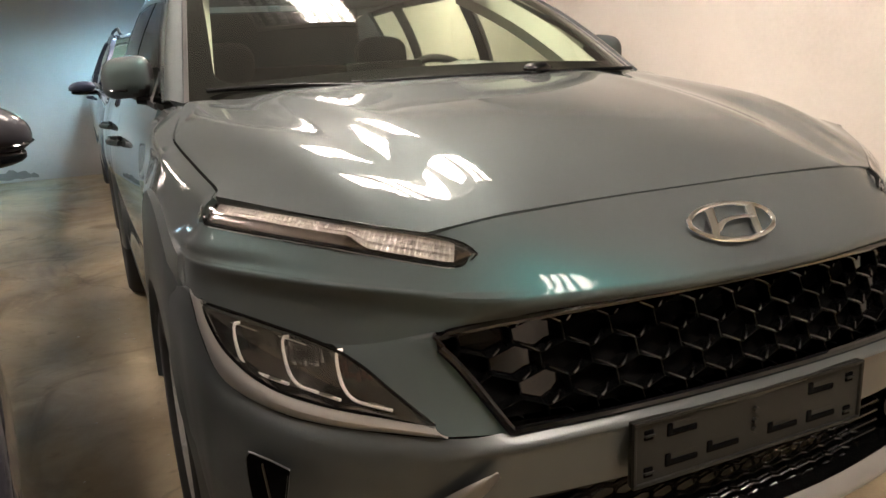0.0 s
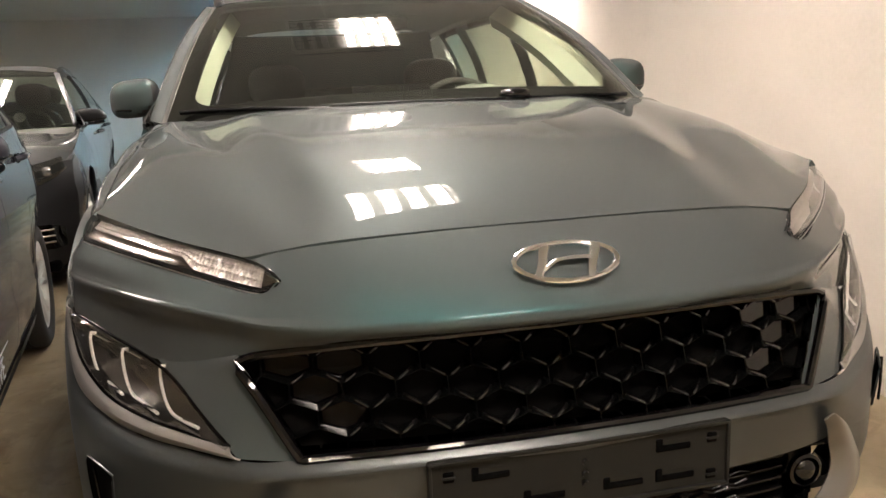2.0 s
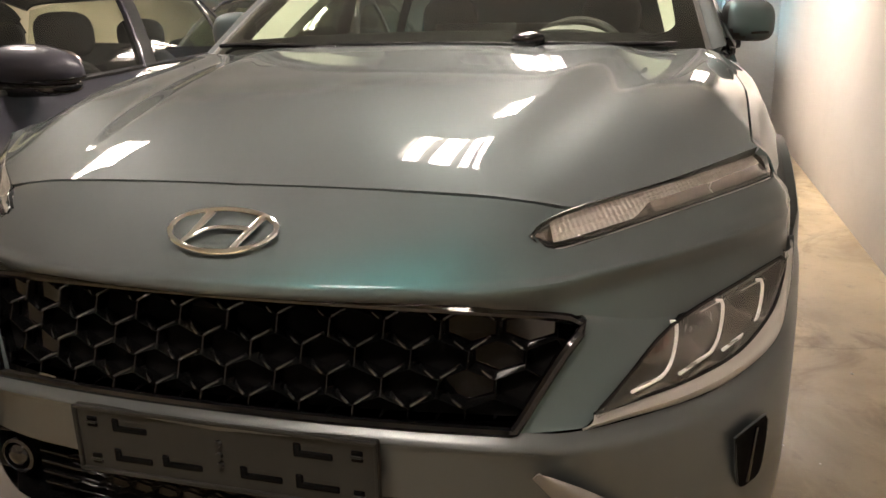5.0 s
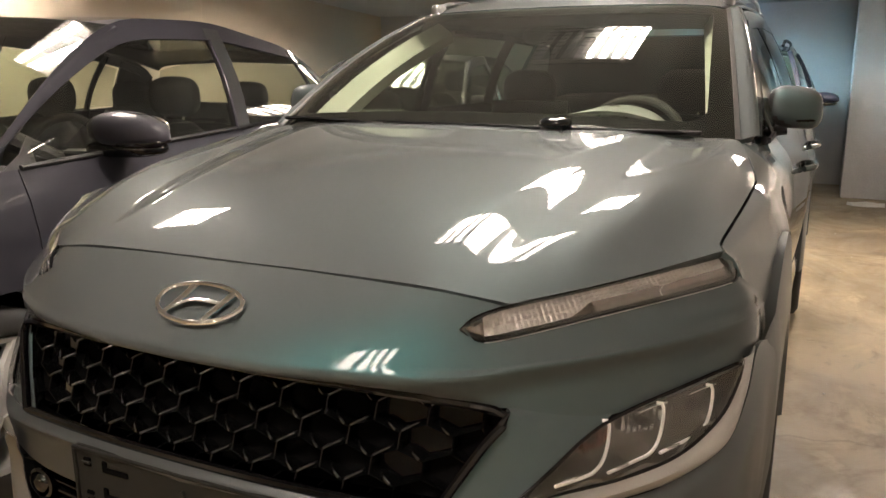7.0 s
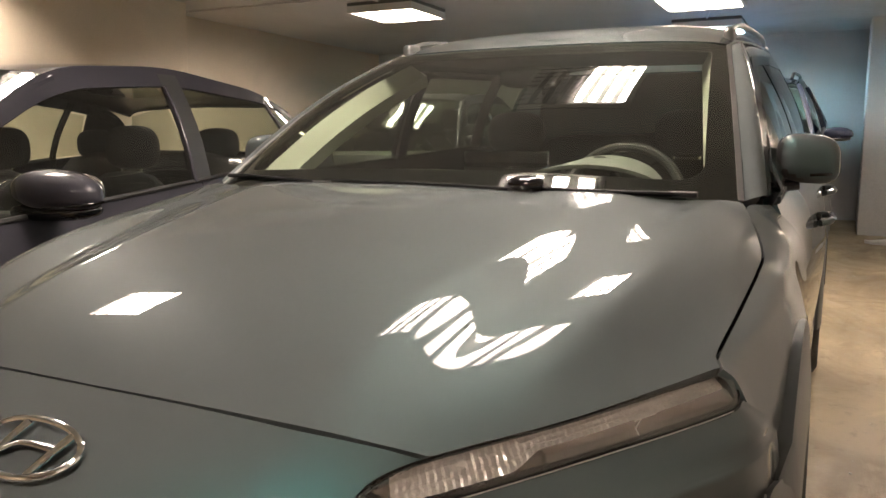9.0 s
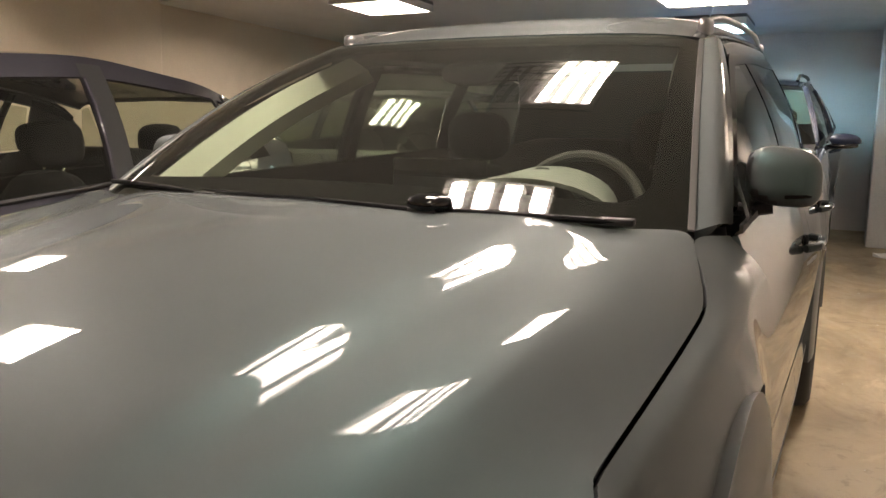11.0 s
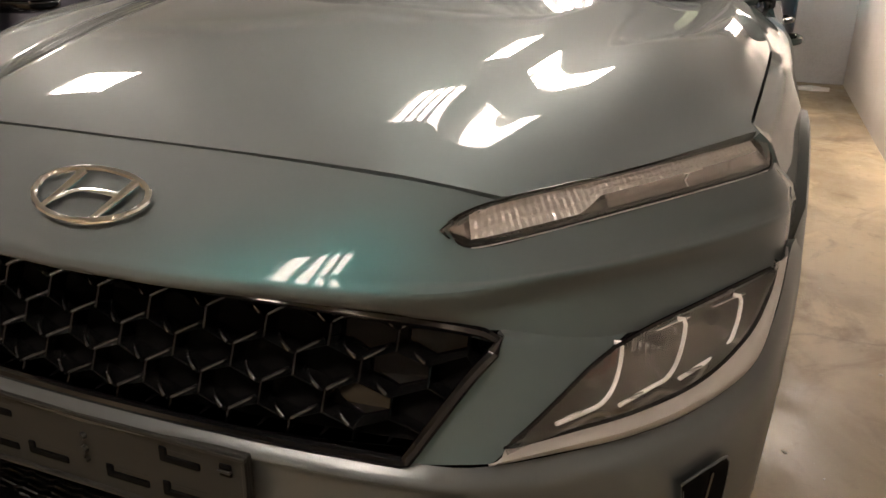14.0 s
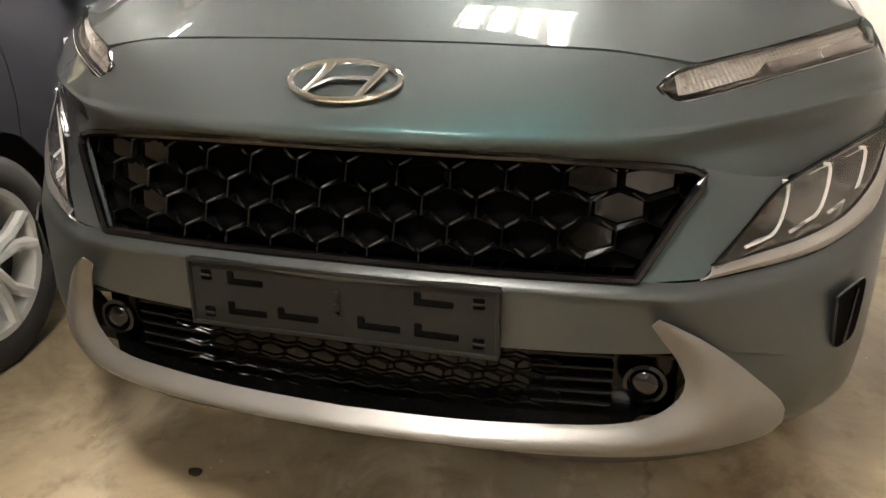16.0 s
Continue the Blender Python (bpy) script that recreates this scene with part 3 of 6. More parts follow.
# heights of the pressed hood, as the net of a smooth surface: a row for each line from nose to windscreen, from the middle
# out over the bulge's ridge, the valley beside it and the shoulder crease down to the side
KNOT_U = [0.0, 0.15, 0.27, 0.33, 0.36, 0.39, 0.43, 0.48, 0.54, 0.58, 0.62, 0.7, 0.9]
KNOT_Y = [0.05, 0.28, 0.55, 0.9, 1.34]
HOOD_NET = [
    [0.8904, 0.9340, 1.0188, 1.0714, 1.1110, 1.1336, 1.1449],
    [0.8916, 0.9343, 1.0172, 1.0695, 1.1090, 1.1311, 1.1418],
    [0.8893, 0.9295, 1.0127, 1.0662, 1.1059, 1.1276, 1.1378],
    [0.8854, 0.9231, 1.0082, 1.0639, 1.1040, 1.1254, 1.1355],
    [0.8849, 0.9212, 1.0060, 1.0635, 1.1044, 1.1260, 1.1362],
    [0.8854, 0.9205, 1.0021, 1.0616, 1.1036, 1.1257, 1.1364],
    [0.8849, 0.9186, 0.9910, 1.0480, 1.0900, 1.1123, 1.1240],
    [0.8816, 0.9141, 0.9800, 1.0408, 1.0813, 1.1026, 1.1154],
    [0.8776, 0.9095, 0.9753, 1.0487, 1.0869, 1.1051, 1.1182],
    [0.8647, 0.8962, 0.9644, 1.0514, 1.0838, 1.0961, 1.1083],
    [0.8547, 0.8859, 0.9563, 1.0540, 1.0729, 1.0733, 1.0822],
    [0.8089, 0.8389, 0.9066, 0.9988, 0.9780, 0.9500, 0.9459],
    [0.8235, 0.8522, 0.9148, 0.9933, 0.9405, 0.8889, 0.8706],
    [0.8461, 0.8738, 0.9323, 0.9997, 0.9251, 0.8570, 0.8279],
]


def weights(x, knots):
    """Cubic B-spline weights at x."""
    k = [knots[0]] * 3 + knots + [knots[-1]] * 3
    x = min(max(x, knots[0]), knots[-1] - 1e-9)
    w = [1.0 if a <= x < b else 0.0 for a, b in zip(k, k[1:])]
    for d in (1, 2, 3):
        w = [((x - k[i]) / (k[i + d] - k[i]) * w[i] if k[i + d] > k[i] else 0.0) + ((k[i + d + 1] - x) / (k[i + d + 1] - k[i + 1]) * w[i + 1] if k[i + d + 1] > k[i + 1] else 0.0)
             for i in range(len(k) - 1 - d)]
    return w


def hood_z(x, y):
    wu, wy = weights(abs(x) / (0.325 + 0.16 * y) * 0.405, KNOT_U), weights(y, KNOT_Y)
    wu = [wu[0] + wu[1]] + wu[2:]
    return sum(a * b * h for a, row in zip(wu, HOOD_NET) for b, h in zip(wy, row))


def hood_grid(nu=84, nv=56):
    """Lines from nose to windscreen, laid between the gaps and lifted to the pressed shape."""
    front, rear, side = spline(HOOD_FRONT, nu + 1, (4,)), spline(HOOD_REAR, nu + 1), spline(HOOD_SIDE, nv + 1, (1,))
    rows = []
    for j in range(nv + 1):
        v = j / nv
        row = []
        for i in range(nu + 1):
            w = i / nu
            p = front[i].lerp(rear[i], v) + (side[j] - front[-1].lerp(rear[-1], v)) * w ** 3
            z = hood_z(p.x, p.y)
            # the pressed rim follows the gaps
            at_front, at_rear, at_side = (front[i].z - hood_z(front[i].x, front[i].y)), (rear[i].z - hood_z(rear[i].x, rear[i].y)), (side[j].z - hood_z(side[j].x, side[j].y))
            z += at_front * max(0, 1 - v / 0.16) ** 2 + at_rear * max(0, 1 - (1 - v) / 0.16) ** 2
            z += (at_side - (at_front * max(0, 1 - v / 0.16) ** 2 + at_rear * max(0, 1 - (1 - v) / 0.16) ** 2 if w > 0.9 else 0)) * max(0, 1 - (1 - w) / 0.10) ** 2
            row.append(V(p.x, p.y, z))
        rows.append(row)
    return rows


sym("hood", hood_grid(), M_PAINT, "teal-grey metallic hood with raised creases", 0.015)

# nose between hood and grille, wrapped round under the slim lamps
NOSE_TOP = [(0, 0.171, 0.9515), (0.18, 0.174, 0.9505), (0.358, 0.181, 0.9455), (0.445, 0.1945, 0.936), (0.508, 0.207, 0.922), (0.459, 0.142, 0.899), (0.503, 0.162, 0.880), (0.65, 0.300, 0.9035), (0.800, 0.474, 0.922), (0.822, 0.525, 0.930)]
NOSE_1 = [(0, 0.117, 0.9255), (0.16, 0.122, 0.9245), (0.30, 0.136, 0.921), (0.37, 0.148, 0.916), (0.42, 0.153, 0.910), (0.466, 0.136, 0.886), (0.512, 0.154, 0.870), (0.66, 0.285, 0.884), (0.822, 0.468, 0.898), (0.850, 0.57, 0.895)]
NOSE_2 = [(0, 0.066, 0.895), (0.16, 0.074, 0.894), (0.30, 0.094, 0.890), (0.37, 0.107, 0.885), (0.42, 0.117, 0.880), (0.470, 0.120, 0.869), (0.518, 0.142, 0.860), (0.665, 0.270, 0.868), (0.826, 0.462, 0.880), (0.856, 0.578, 0.880)]
NOSE_3 = [(0, 0.028, 0.8645), (0.16, 0.037, 0.8630), (0.30, 0.060, 0.861), (0.37, 0.075, 0.860), (0.42, 0.087, 0.858), (0.473, 0.104, 0.855), (0.522, 0.133, 0.852), (0.668, 0.261, 0.860), (0.828, 0.456, 0.871), (0.859, 0.582, 0.872)]
NOSE_LIP = [(0, 0.006, 0.8405), (0.16, 0.017, 0.8395), (0.30, 0.042, 0.8385), (0.37, 0.058, 0.8385), (0.42, 0.072, 0.839), (0.475, 0.094, 0.841), (0.525, 0.127, 0.844), (0.67, 0.254, 0.852), (0.83, 0.452, 0.862), (0.862, 0.585, 0.865)]
NOSE_IN = [(0, 0.012, 0.822), (0.16, 0.023, 0.821), (0.30, 0.049, 0.819), (0.37, 0.065, 0.817), (0.42, 0.081, 0.815), (0.475, 0.106, 0.812), (0.527, 0.140, 0.810), (0.672, 0.268, 0.822), (0.832, 0.458, 0.832), (0.866, 0.59, 0.835)]
NOSE_LOW = [(0, 0.058, 0.806), (0.16, 0.066, 0.805), (0.30, 0.083, 0.802), (0.37, 0.095, 0.799), (0.42, 0.107, 0.795), (0.48, 0.122, 0.790), (0.535, 0.145, 0.783), (0.672, 0.256, 0.754), (0.832, 0.445, 0.790), (0.868, 0.595, 0.81)]


def nose_y(x, z):
    """How far back the nose lies: a convex sheet that leans back towards the hood and sweeps round to the slim lamps."""
    w = min(1.05, max(-0.05, (z - 0.840) / 0.111))
    return 0.002 + 1.13 * (z - 0.841) + 3.9 * (z - 0.841) ** 2 + 0.30 * (math.sqrt(x * x + 0.0625) - 0.25) * (1 - w) + 0.08 * x * x * w + 2.0 * max(0, x - 0.33) ** 2 * (0.35 + 0.65 * w)


def nose_grid():
    grid = loft([NOSE_TOP, NOSE_1, NOSE_2, NOSE_3, NOSE_LIP, NOSE_IN, NOSE_LOW], 8, 6, (4, 5), ())
    for j, row in enumerate(grid):
        for p in row:
            k = min(1, max(0, (0.64 - p.x) / 0.14)) * min(1, max(0, (25 - j) / 4))
            p.y += (nose_y(p.x, p.z) - p.y) * k * k * (3 - 2 * k)
    return grid


sym("nose_panel", nose_grid(), M_PAINT, "teal-grey nose panel above the grille", 0.015)

# cheek between grille and headlamp
CH_A = [(0.535, 0.145, 0.784), (0.541, 0.136, 0.774), (0.515, 0.108, 0.735), (0.482, 0.078, 0.68), (0.452, 0.054, 0.629)]
CH_B = [(0.61, 0.204, 0.768), (0.60, 0.180, 0.743), (0.572, 0.140, 0.706), (0.54, 0.105, 0.664), (0.50, 0.072, 0.629)]
CH_C = [(0.672, 0.256, 0.755), (0.641, 0.211, 0.728), (0.603, 0.158, 0.688), (0.572, 0.120, 0.654), (0.548, 0.094, 0.629)]
pair("cheek_panel", loft([CH_A, CH_B, CH_C], 6, 6), M_PAINT, "", 0.015)


# slim upper lamps
DRL_UP = spline([(0.457, 0.142, 0.900), (0.476, 0.162, 0.917), (0.518, 0.216, 0.927), (0.65, 0.347, 0.947), (0.780, 0.520, 0.967), (0.801, 0.548, 0.961)], 40)
DRL_LO = spline([(0.457, 0.142, 0.898), (0.473, 0.150, 0.886), (0.507, 0.168, 0.881), (0.65, 0.300, 0.905), (0.796, 0.474, 0.924), (0.816, 0.518, 0.931), (0.807, 0.545, 0.954)], 40)


def across(w, i0=0, i1=40, push=(0, 0, 0)):
    """A line along the slim lamp, w of the way from its upper to its lower edge."""
    f = w if callable(w) else (lambda t: w)
    return [DRL_UP[i].lerp(DRL_LO[i], f(i / 39)) + V(*push) for i in range(i0, i1)]


for k in (False, True):
    s = -1 if k else 1
    F = (lambda q: flip(q)) if k else (lambda q: q)
    inner = [[p + V(-0.006, 0.020, -0.002) for p in r] for r in between(DRL_UP, DRL_LO, 4)]
    lamp = part("upper_lamp", sheet(inner, mirror=k, flange=0.0), M_SMOKE, CAR, "slim daytime running lamp behind a clear lens")
    part("lens", sheet(between(DRL_UP, DRL_LO, 8, (0.004, -0.012, 0.002)), mirror=k, flange=0.004), M_LENS, lamp, "clear lamp lens")
    rim = F(DRL_UP + DRL_LO[::-1][1:-1])
    part("bezel", tube([p + V(0, -0.001, 0) for p in rim], 0.0016, 6, closed=True), M_MESH, lamp, "thin black lamp edging")
    part("lens_lip", tube([p + V(0, -0.0035, -0.0012) for p in F(DRL_LO[3:36])], 0.0010, 6), M_SILVER, lamp, "thin bright lower lip")
    # a dark gloss frame inside the lens
    band = lambda t: 0.13 + 0.25 * max(0, 0.10 - t) / 0.10
    part("frame", sheet([across(0.0, push=(0, 0.002, 0)), across(band, push=(-0.002, 0.010, 0))], mirror=k, flange=0.0), M_GLOSS, lamp, "gloss black inner frame")
    part("frame", sheet([across(1.0, push=(0, 0.002, 0)), across(lambda t: 1 - band(t) * 0.8, push=(-0.002, 0.010, 0))], mirror=k, flange=0.0), M_GLOSS, lamp, "gloss black inner frame")
    part("frame", sheet([across(w, 37, 40, (0, 0.004, 0)) for w in (0.1, 0.5, 0.9)], mirror=k, flange=0.0), M_GLOSS, lamp)
    # cut-crystal guide over the whole height near the tip, then along the upper half
    low = lambda t: 0.86 if t < 0.34 else 0.86 - 0.34 * min(1, (t - 0.34) / 0.07)
    a, b = across(0.16, 3, 37, (-0.003, 0.009, 0)), across(low, 3, 37, (-0.003, 0.006, 0))
    fa, fb = spline(a, 100), spline(b, 100)
    bm = bmesh.new()
    rnd = random.Random(7)
    rows = []
    for j in range(9):
        rows.append([bm.verts.new(F([fa[i].lerp(fb[i], j / 8) + V(0, (0.0012 if i % 2 else -0.0012) + rnd.uniform(-0.0010, 0.0010) + 0.0015 * math.sin(j * 2.2), 0)])[0]) for i in range(100)])
    for r0, r1 in zip(rows, rows[1:]):
        for p, q, r, t in zip(r0, r0[1:], r1[1:], r1):
            bm.faces.new((p, q, r, t))
    part("light_guide", bm, M_CRYSTAL, lamp, "faceted bright light guide", smooth=False)
    # smoked tray under it, with a bright step and thin ribs
    up, lo = across(0.55, 16, 37, (-0.003, 0.008, 0)), across(0.90, 16, 37, (-0.003, 0.005, 0))
    part("lower_tray", sheet(between(up, lo, 4, (0, 0.005, 0)), mirror=k, flange=0.0), M_SMOKE, lamp, "smoked lower tray")
    part("step", tube(F(across(0.54, 16, 37, (-0.003, 0.005, 0))), 0.0010, 6), M_DRLIN, lamp, "thin bright step")
    for i in (19, 26, 32):
        part("rib", tube(F([DRL_UP[i].lerp(DRL_LO[i], 0.56) + V(-0.003, 0.004, 0), DRL_UP[i - 1].lerp(DRL_LO[i - 1], 0.72) + V(-0.003, 0.005, 0), DRL_UP[i - 1].lerp(DRL_LO[i - 1], 0.88) + V(-0.003, 0.002, 0)]), 0.0009, 6), M_DRLIN, lamp)

# main lamps low in the corners
HL_TOP = spline([(0.560, 0.106, 0.648), (0.578, 0.123, 0.664), (0.607, 0.160, 0.693), (0.645, 0.213, 0.731), (0.69, 0.266, 0.757), (0.76, 0.345, 0.780), (0.836, 0.445, 0.799)], 36)
HL_BOT = spline([(0.560, 0.106, 0.646), (0.625, 0.160, 0.654), (0.70, 0.226, 0.664), (0.77, 0.305, 0.682), (0.818, 0.375, 0.722), (0.838, 0.425, 0.765), (0.845, 0.455, 0.806)], 36)
TR_LOW = spline([(0.545, 0.090, 0.627), (0.612, 0.140, 0.631), (0.69, 0.205, 0.634), (0.765, 0.285, 0.645), (0.832, 0.375, 0.680), (0.853, 0.440, 0.745), (0.858, 0.500, 0.815)], 36)
for k in (False, True):
    F = (lambda q: flip(q)) if k else (lambda q: q)
    s = -1 if k else 1
    bowl = [[p + V(-0.012, 0.035, 0.0) for p in r] for r in between(HL_TOP, HL_BOT, 5, (-0.012, 0.03, 0))]
    bowl = [[p + V(0.002, 0, 0) for p in HL_TOP]] + bowl + [[p + V(0.002, 0, 0) for p in HL_BOT]]
    lamp = part("headlamp", sheet(bowl, mirror=k, flange=0.0), M_LAMPIN, CAR, "headlamp with three curved light blades behind a clear lens")
    part("lens", sheet(between(HL_TOP, HL_BOT, 8, (0.006, -0.012, 0.0)), mirror=k, flange=0.006), M_LENS, lamp, "clear lamp lens")
    part("trim", sheet(between(HL_BOT, TR_LOW, 4, (0.005, -0.008, 0.0)), mirror=k, flange=0.003), M_SILVER, lamp, "satin silver trim under the headlamp")
    part("bezel", tube(F(HL_TOP + HL_BOT[::-1][1:-1]), 0.003, 6, closed=True), M_MESH, lamp, "thin black lamp edging")
    tops = [(0.668, 0.243, 0.744), (0.738, 0.315, 0.758), (0.803, 0.392, 0.771)]
    ends = [(0.612, 0.160, 0.662), (0.680, 0.214, 0.674), (0.745, 0.287, 0.688)]
    for (x1, y1, z1), (x0, y0, z0) in zip(tops, ends):
        pts = spline([(x1 - 0.010, y1 + 0.002, z1 + 0.003), (x1, y1 + 0.005, z1), (x1 + 0.001, y1 + 0.002, z1 - 0.03), (x1 - 0.004, y1 - 0.006, z0 + 0.022), (x1 - 0.014, y1 - 0.020, z0 + 0.006), (x1 - 0.028, y1 - 0.036, z0 + 0.001), (x0 - 0.003, y0 + 0.004, z0)], 24)
        part("light_blade", tube([p + V(0, -0.006, 0) for p in F(pts)], 0.0029, 8), M_LIGHTPIPE, lamp, "milky curved light blade")
        cx, cy, cz = x1 - 0.035, y1 + 0.004, (z1 + z0) / 2 - 0.002
        # a small stepped reflector of upright facets behind each blade
        bm = bmesh.new()
        for i in range(7):
            a0, a1 = -0.028 + 0.008 * i, -0.022 + 0.008 * i
            h0 = 0.020 * math.cos((i - 3) * 0.33) * (1.0 if i % 2 else 0.7)
            q = [(cx + a0, cy + a0 * 0.9 + 0.010, cz + h0 + 0.006), (cx + a1, cy + a1 * 0.9 + 0.016, cz + h0 + 0.006), (cx + a1, cy + a1 * 0.9 + 0.004, cz - h0), (cx + a0, cy + a0 * 0.9, cz - h0)]
            vs = [bm.verts.new((s * p[0], p[1] + 0.004, p[2])) for p in q]
            bm.faces.new(vs)
        inmost = x1 < 0.70
        part("reflector_facets", bm, M_COPPER if inmost else M_REFLECT, lamp, "reddish-brown stepped reflector" if inmost else "bright stepped reflector", smooth=False)
        # chrome brackets that hold each blade from above
        part("blade_bracket", tube(F(spline([(x1 + 0.004, y1 + 0.010, z1 + 0.002), (x1 - 0.014, y1 - 0.004, z1 - 0.004), (x1 - 0.034, y1 - 0.020, z1 - 0.012)], 8)), 0.0030, 8, flat=0.7), M_CHROME, lamp, "small chrome bracket")
        part("blade_foot", tube(F([V(x0 + 0.004, y0 + 0.012, z0 + 0.003), V(x0 + 0.022, y0 + 0.030, z0 + 0.006)]), 0.0022, 6), M_CHROME, lamp)
        part("bulb_shield", blob(s * (cx + 0.004), cy + 0.006, cz + 0.004, 0.010, 0.008, 0.008, 2.2), M_GLOSS, lamp)


# main grille: a deep black frame filled with stretched honeycomb
def grille_y(x, z):
    return 0.018 + 0.046 * (z - 0.632) / 0.172 + 0.03 * abs(x / 0.3) ** 2.2 * 0.75


G_TOP = spline([(0, 0.066, 0.805), (0.2, 0.076, 0.803), (0.36, 0.096, 0.798), (0.48, 0.124, 0.788), (0.528, 0.138, 0.778), (0.536, 0.134, 0.766), (0.51, 0.106, 0.73), (0.452, 0.056, 0.633)], 40)
G_BOT = spline([(0, 0.020, 0.637), (0.15, 0.024, 0.636), (0.30, 0.036, 0.634), (0.44, 0.054, 0.632), (0.452, 0.056, 0.633)], 40)
GR = part("grille", sheet(between([V(p.x * 0.985, p.y + 0.034, p.z) for p in G_TOP], [V(p.x * 0.985, p.y + 0.034, p.z) for p in G_BOT], 6), both=True, flange=0), M_VOID, CAR, "gloss black honeycomb grille")
rim = G_TOP + G_BOT[::-1][1:]
full = [p for p in rim] + [V(-p.x, p.y, p.z) for p in rim[::-1][1:-1]]
part("grille_surround", tube([p + V(0, -0.003, 0) for p in full], 0.008, 8, closed=True), M_GLOSS, GR, "gloss black surround")


def grille_half_width(z):
    return 0.452 + (0.53 - 0.452) * min(1, (z - 0.633) / 0.135) - (0.04 * max(0, (z - 0.78) / 0.02) if z > 0.78 else 0)


PX, PZ = 0.0835, 0.0415
bm = bmesh.new()
for row in range(-1, 6):
    zc = 0.640 + row * PZ
    for col in range(-8, 9):
        xc = (col + 0.5 * (row % 2)) * PX
        if abs(xc) > 0.56:
            continue
        hexa = [(0, 0.0277), (0.0417, 0.0138), (0.0417, -0.0138), (0, -0.0277), (-0.0417, -0.0138), (-0.0417, 0.0138)]
        rings = []
        for sc, dy in ((1.0, 0.0), (0.965, 0.002), (0.95, 0.008), (0.90, 0.028)):
            ring = []
            for hx, hz in hexa:
                z = min(0.800, max(0.637, zc + hz * sc))
                hw = grille_half_width(z)
                x = max(-hw, min(hw, xc + hx * sc))
                z = min(z, 0.805 - 0.02 * (abs(x) / 0.45) ** 3)
                ring.append(bm.verts.new((x, grille_y(x, z) + 0.006 + dy + 0.004 * hz / 0.0277, z)))
            rings.append(ring)
        for r0, r1 in zip(rings, rings[1:]):
            for i in range(6):
                q = (r0[i], r0[(i + 1) % 6], r1[(i + 1) % 6], r1[i])
                ar = (q[1].co - q[0].co).cross(q[3].co - q[0].co).length
                if ar > 1e-7:
                    bm.faces.new(q)
for f in bm.faces:
    if f.normal.y > 0:
        f.normal_flip()
part("honeycomb", bm, M_MESH, GR, "gloss black honeycomb mesh", smooth=False)
# rounded upper brows of the cells, which catch the light
for row in range(0, 4):
    zc = 0.640 + row * PZ
    for col in range(-8, 9):
        xc = (col + 0.5 * (row % 2)) * PX
        if abs(xc) > grille_half_width(zc) - 0.05:
            continue
        for sg in (-1, 1):
            brow = [V(xc + sg * x, grille_y(xc + sg * x, z) + 0.0045 + d, z) for x, d, z in ((0.037, -0.001, zc + 0.0165), (0.028, 0.003, zc + 0.0212), (0.020, 0.009, zc + 0.0248), (0.013, 0.018, zc + 0.0272))]
            part("cell_brow", tube(spline(brow, 6), 0.0029, 8), M_BROW, GR)
for row in range(0, 4):
    zc = 0.640 + row * PZ
    for col in range(-8, 9):
        xc = (col + 0.5 * (row % 2)) * PX
        if 0.35 < abs(xc) < grille_half_width(zc) - 0.02:
            bm = bmesh.new()
            vs = []
            for hx, hz in ((0, 0.0277), (0.0417, 0.0138), (0.0417, -0.0138), (0, -0.0277), (-0.0417, -0.0138), (-0.0417, 0.0138)):
                x, z = xc + hx * 0.84, max(0.64, zc + hz * 0.84)
                hw = grille_half_width(z) - 0.004
                x = max(-hw, min(hw, x))
                vs.append(bm.verts.new((x, grille_y(x, z) + 0.030 - 0.12 * (abs(x) - abs(xc)), z)))
            bm.faces.new(vs[::-1])
            part("blanking_plate", bm, M_GLOSS, GR, "gloss black blanking plate", smooth=False)

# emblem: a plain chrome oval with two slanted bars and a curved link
TILT_E = radians(56)


def on_nose(x, up, off=0.004):
    """A point on the sloping nose: x across, up along the slope from the emblem's middle, off above the paint."""
    return V(x, 0.0725 + up * math.sin(TILT_E) + 0.9 * x * x - off * math.cos(TILT_E), 0.900 + up * math.cos(TILT_E) + off * math.sin(TILT_E))


EM = part("emblem", tube([on_nose(0.0885 * math.cos(a), 0.0415 * math.sin(a), 0.005) for a in [2 * math.pi * k / 64 for k in range(64)]], 0.0052, 10, closed=True), M_CHROME, CAR, "chrome oval emblem")
for pts, r in (([on_nose(-0.058, -0.030), on_nose(-0.044, -0.002), on_nose(-0.030, 0.036)], 0.0068), ([on_nose(0.030, -0.037), on_nose(0.045, 0.0), on_nose(0.059, 0.030)], 0.0068),
               ([on_nose(-0.046, -0.016), on_nose(-0.02, 0.004), on_nose(0.012, 0.008), on_nose(0.046, 0.006)], 0.0055)):
    part("emblem_bar", tube(spline(pts, 12), r * 1.2, 10, flat=0.55, taper=lambda w: 0.8 + 0.4 * w), M_BADGE, EM)

# grey bumper
B_TOP = [(0, 0.020, 0.637), (0.15, 0.024, 0.636), (0.30, 0.037, 0.634), (0.45, 0.056, 0.631), (0.545, 0.092, 0.626), (0.69, 0.206, 0.632), (0.765, 0.287, 0.643), (0.832, 0.377, 0.679), (0.855, 0.442, 0.745), (0.862, 0.50, 0.812), (0.876, 0.60, 0.80)]
B_RIDGE = [(0, -0.002, 0.618), (0.15, 0.003, 0.617), (0.30, 0.016, 0.615), (0.45, 0.036, 0.612), (0.55, 0.078, 0.607), (0.70, 0.192, 0.610), (0.782, 0.282, 0.620), (0.850, 0.385, 0.650), (0.873, 0.475, 0.70), (0.880, 0.54, 0.75), (0.890, 0.61, 0.755)]
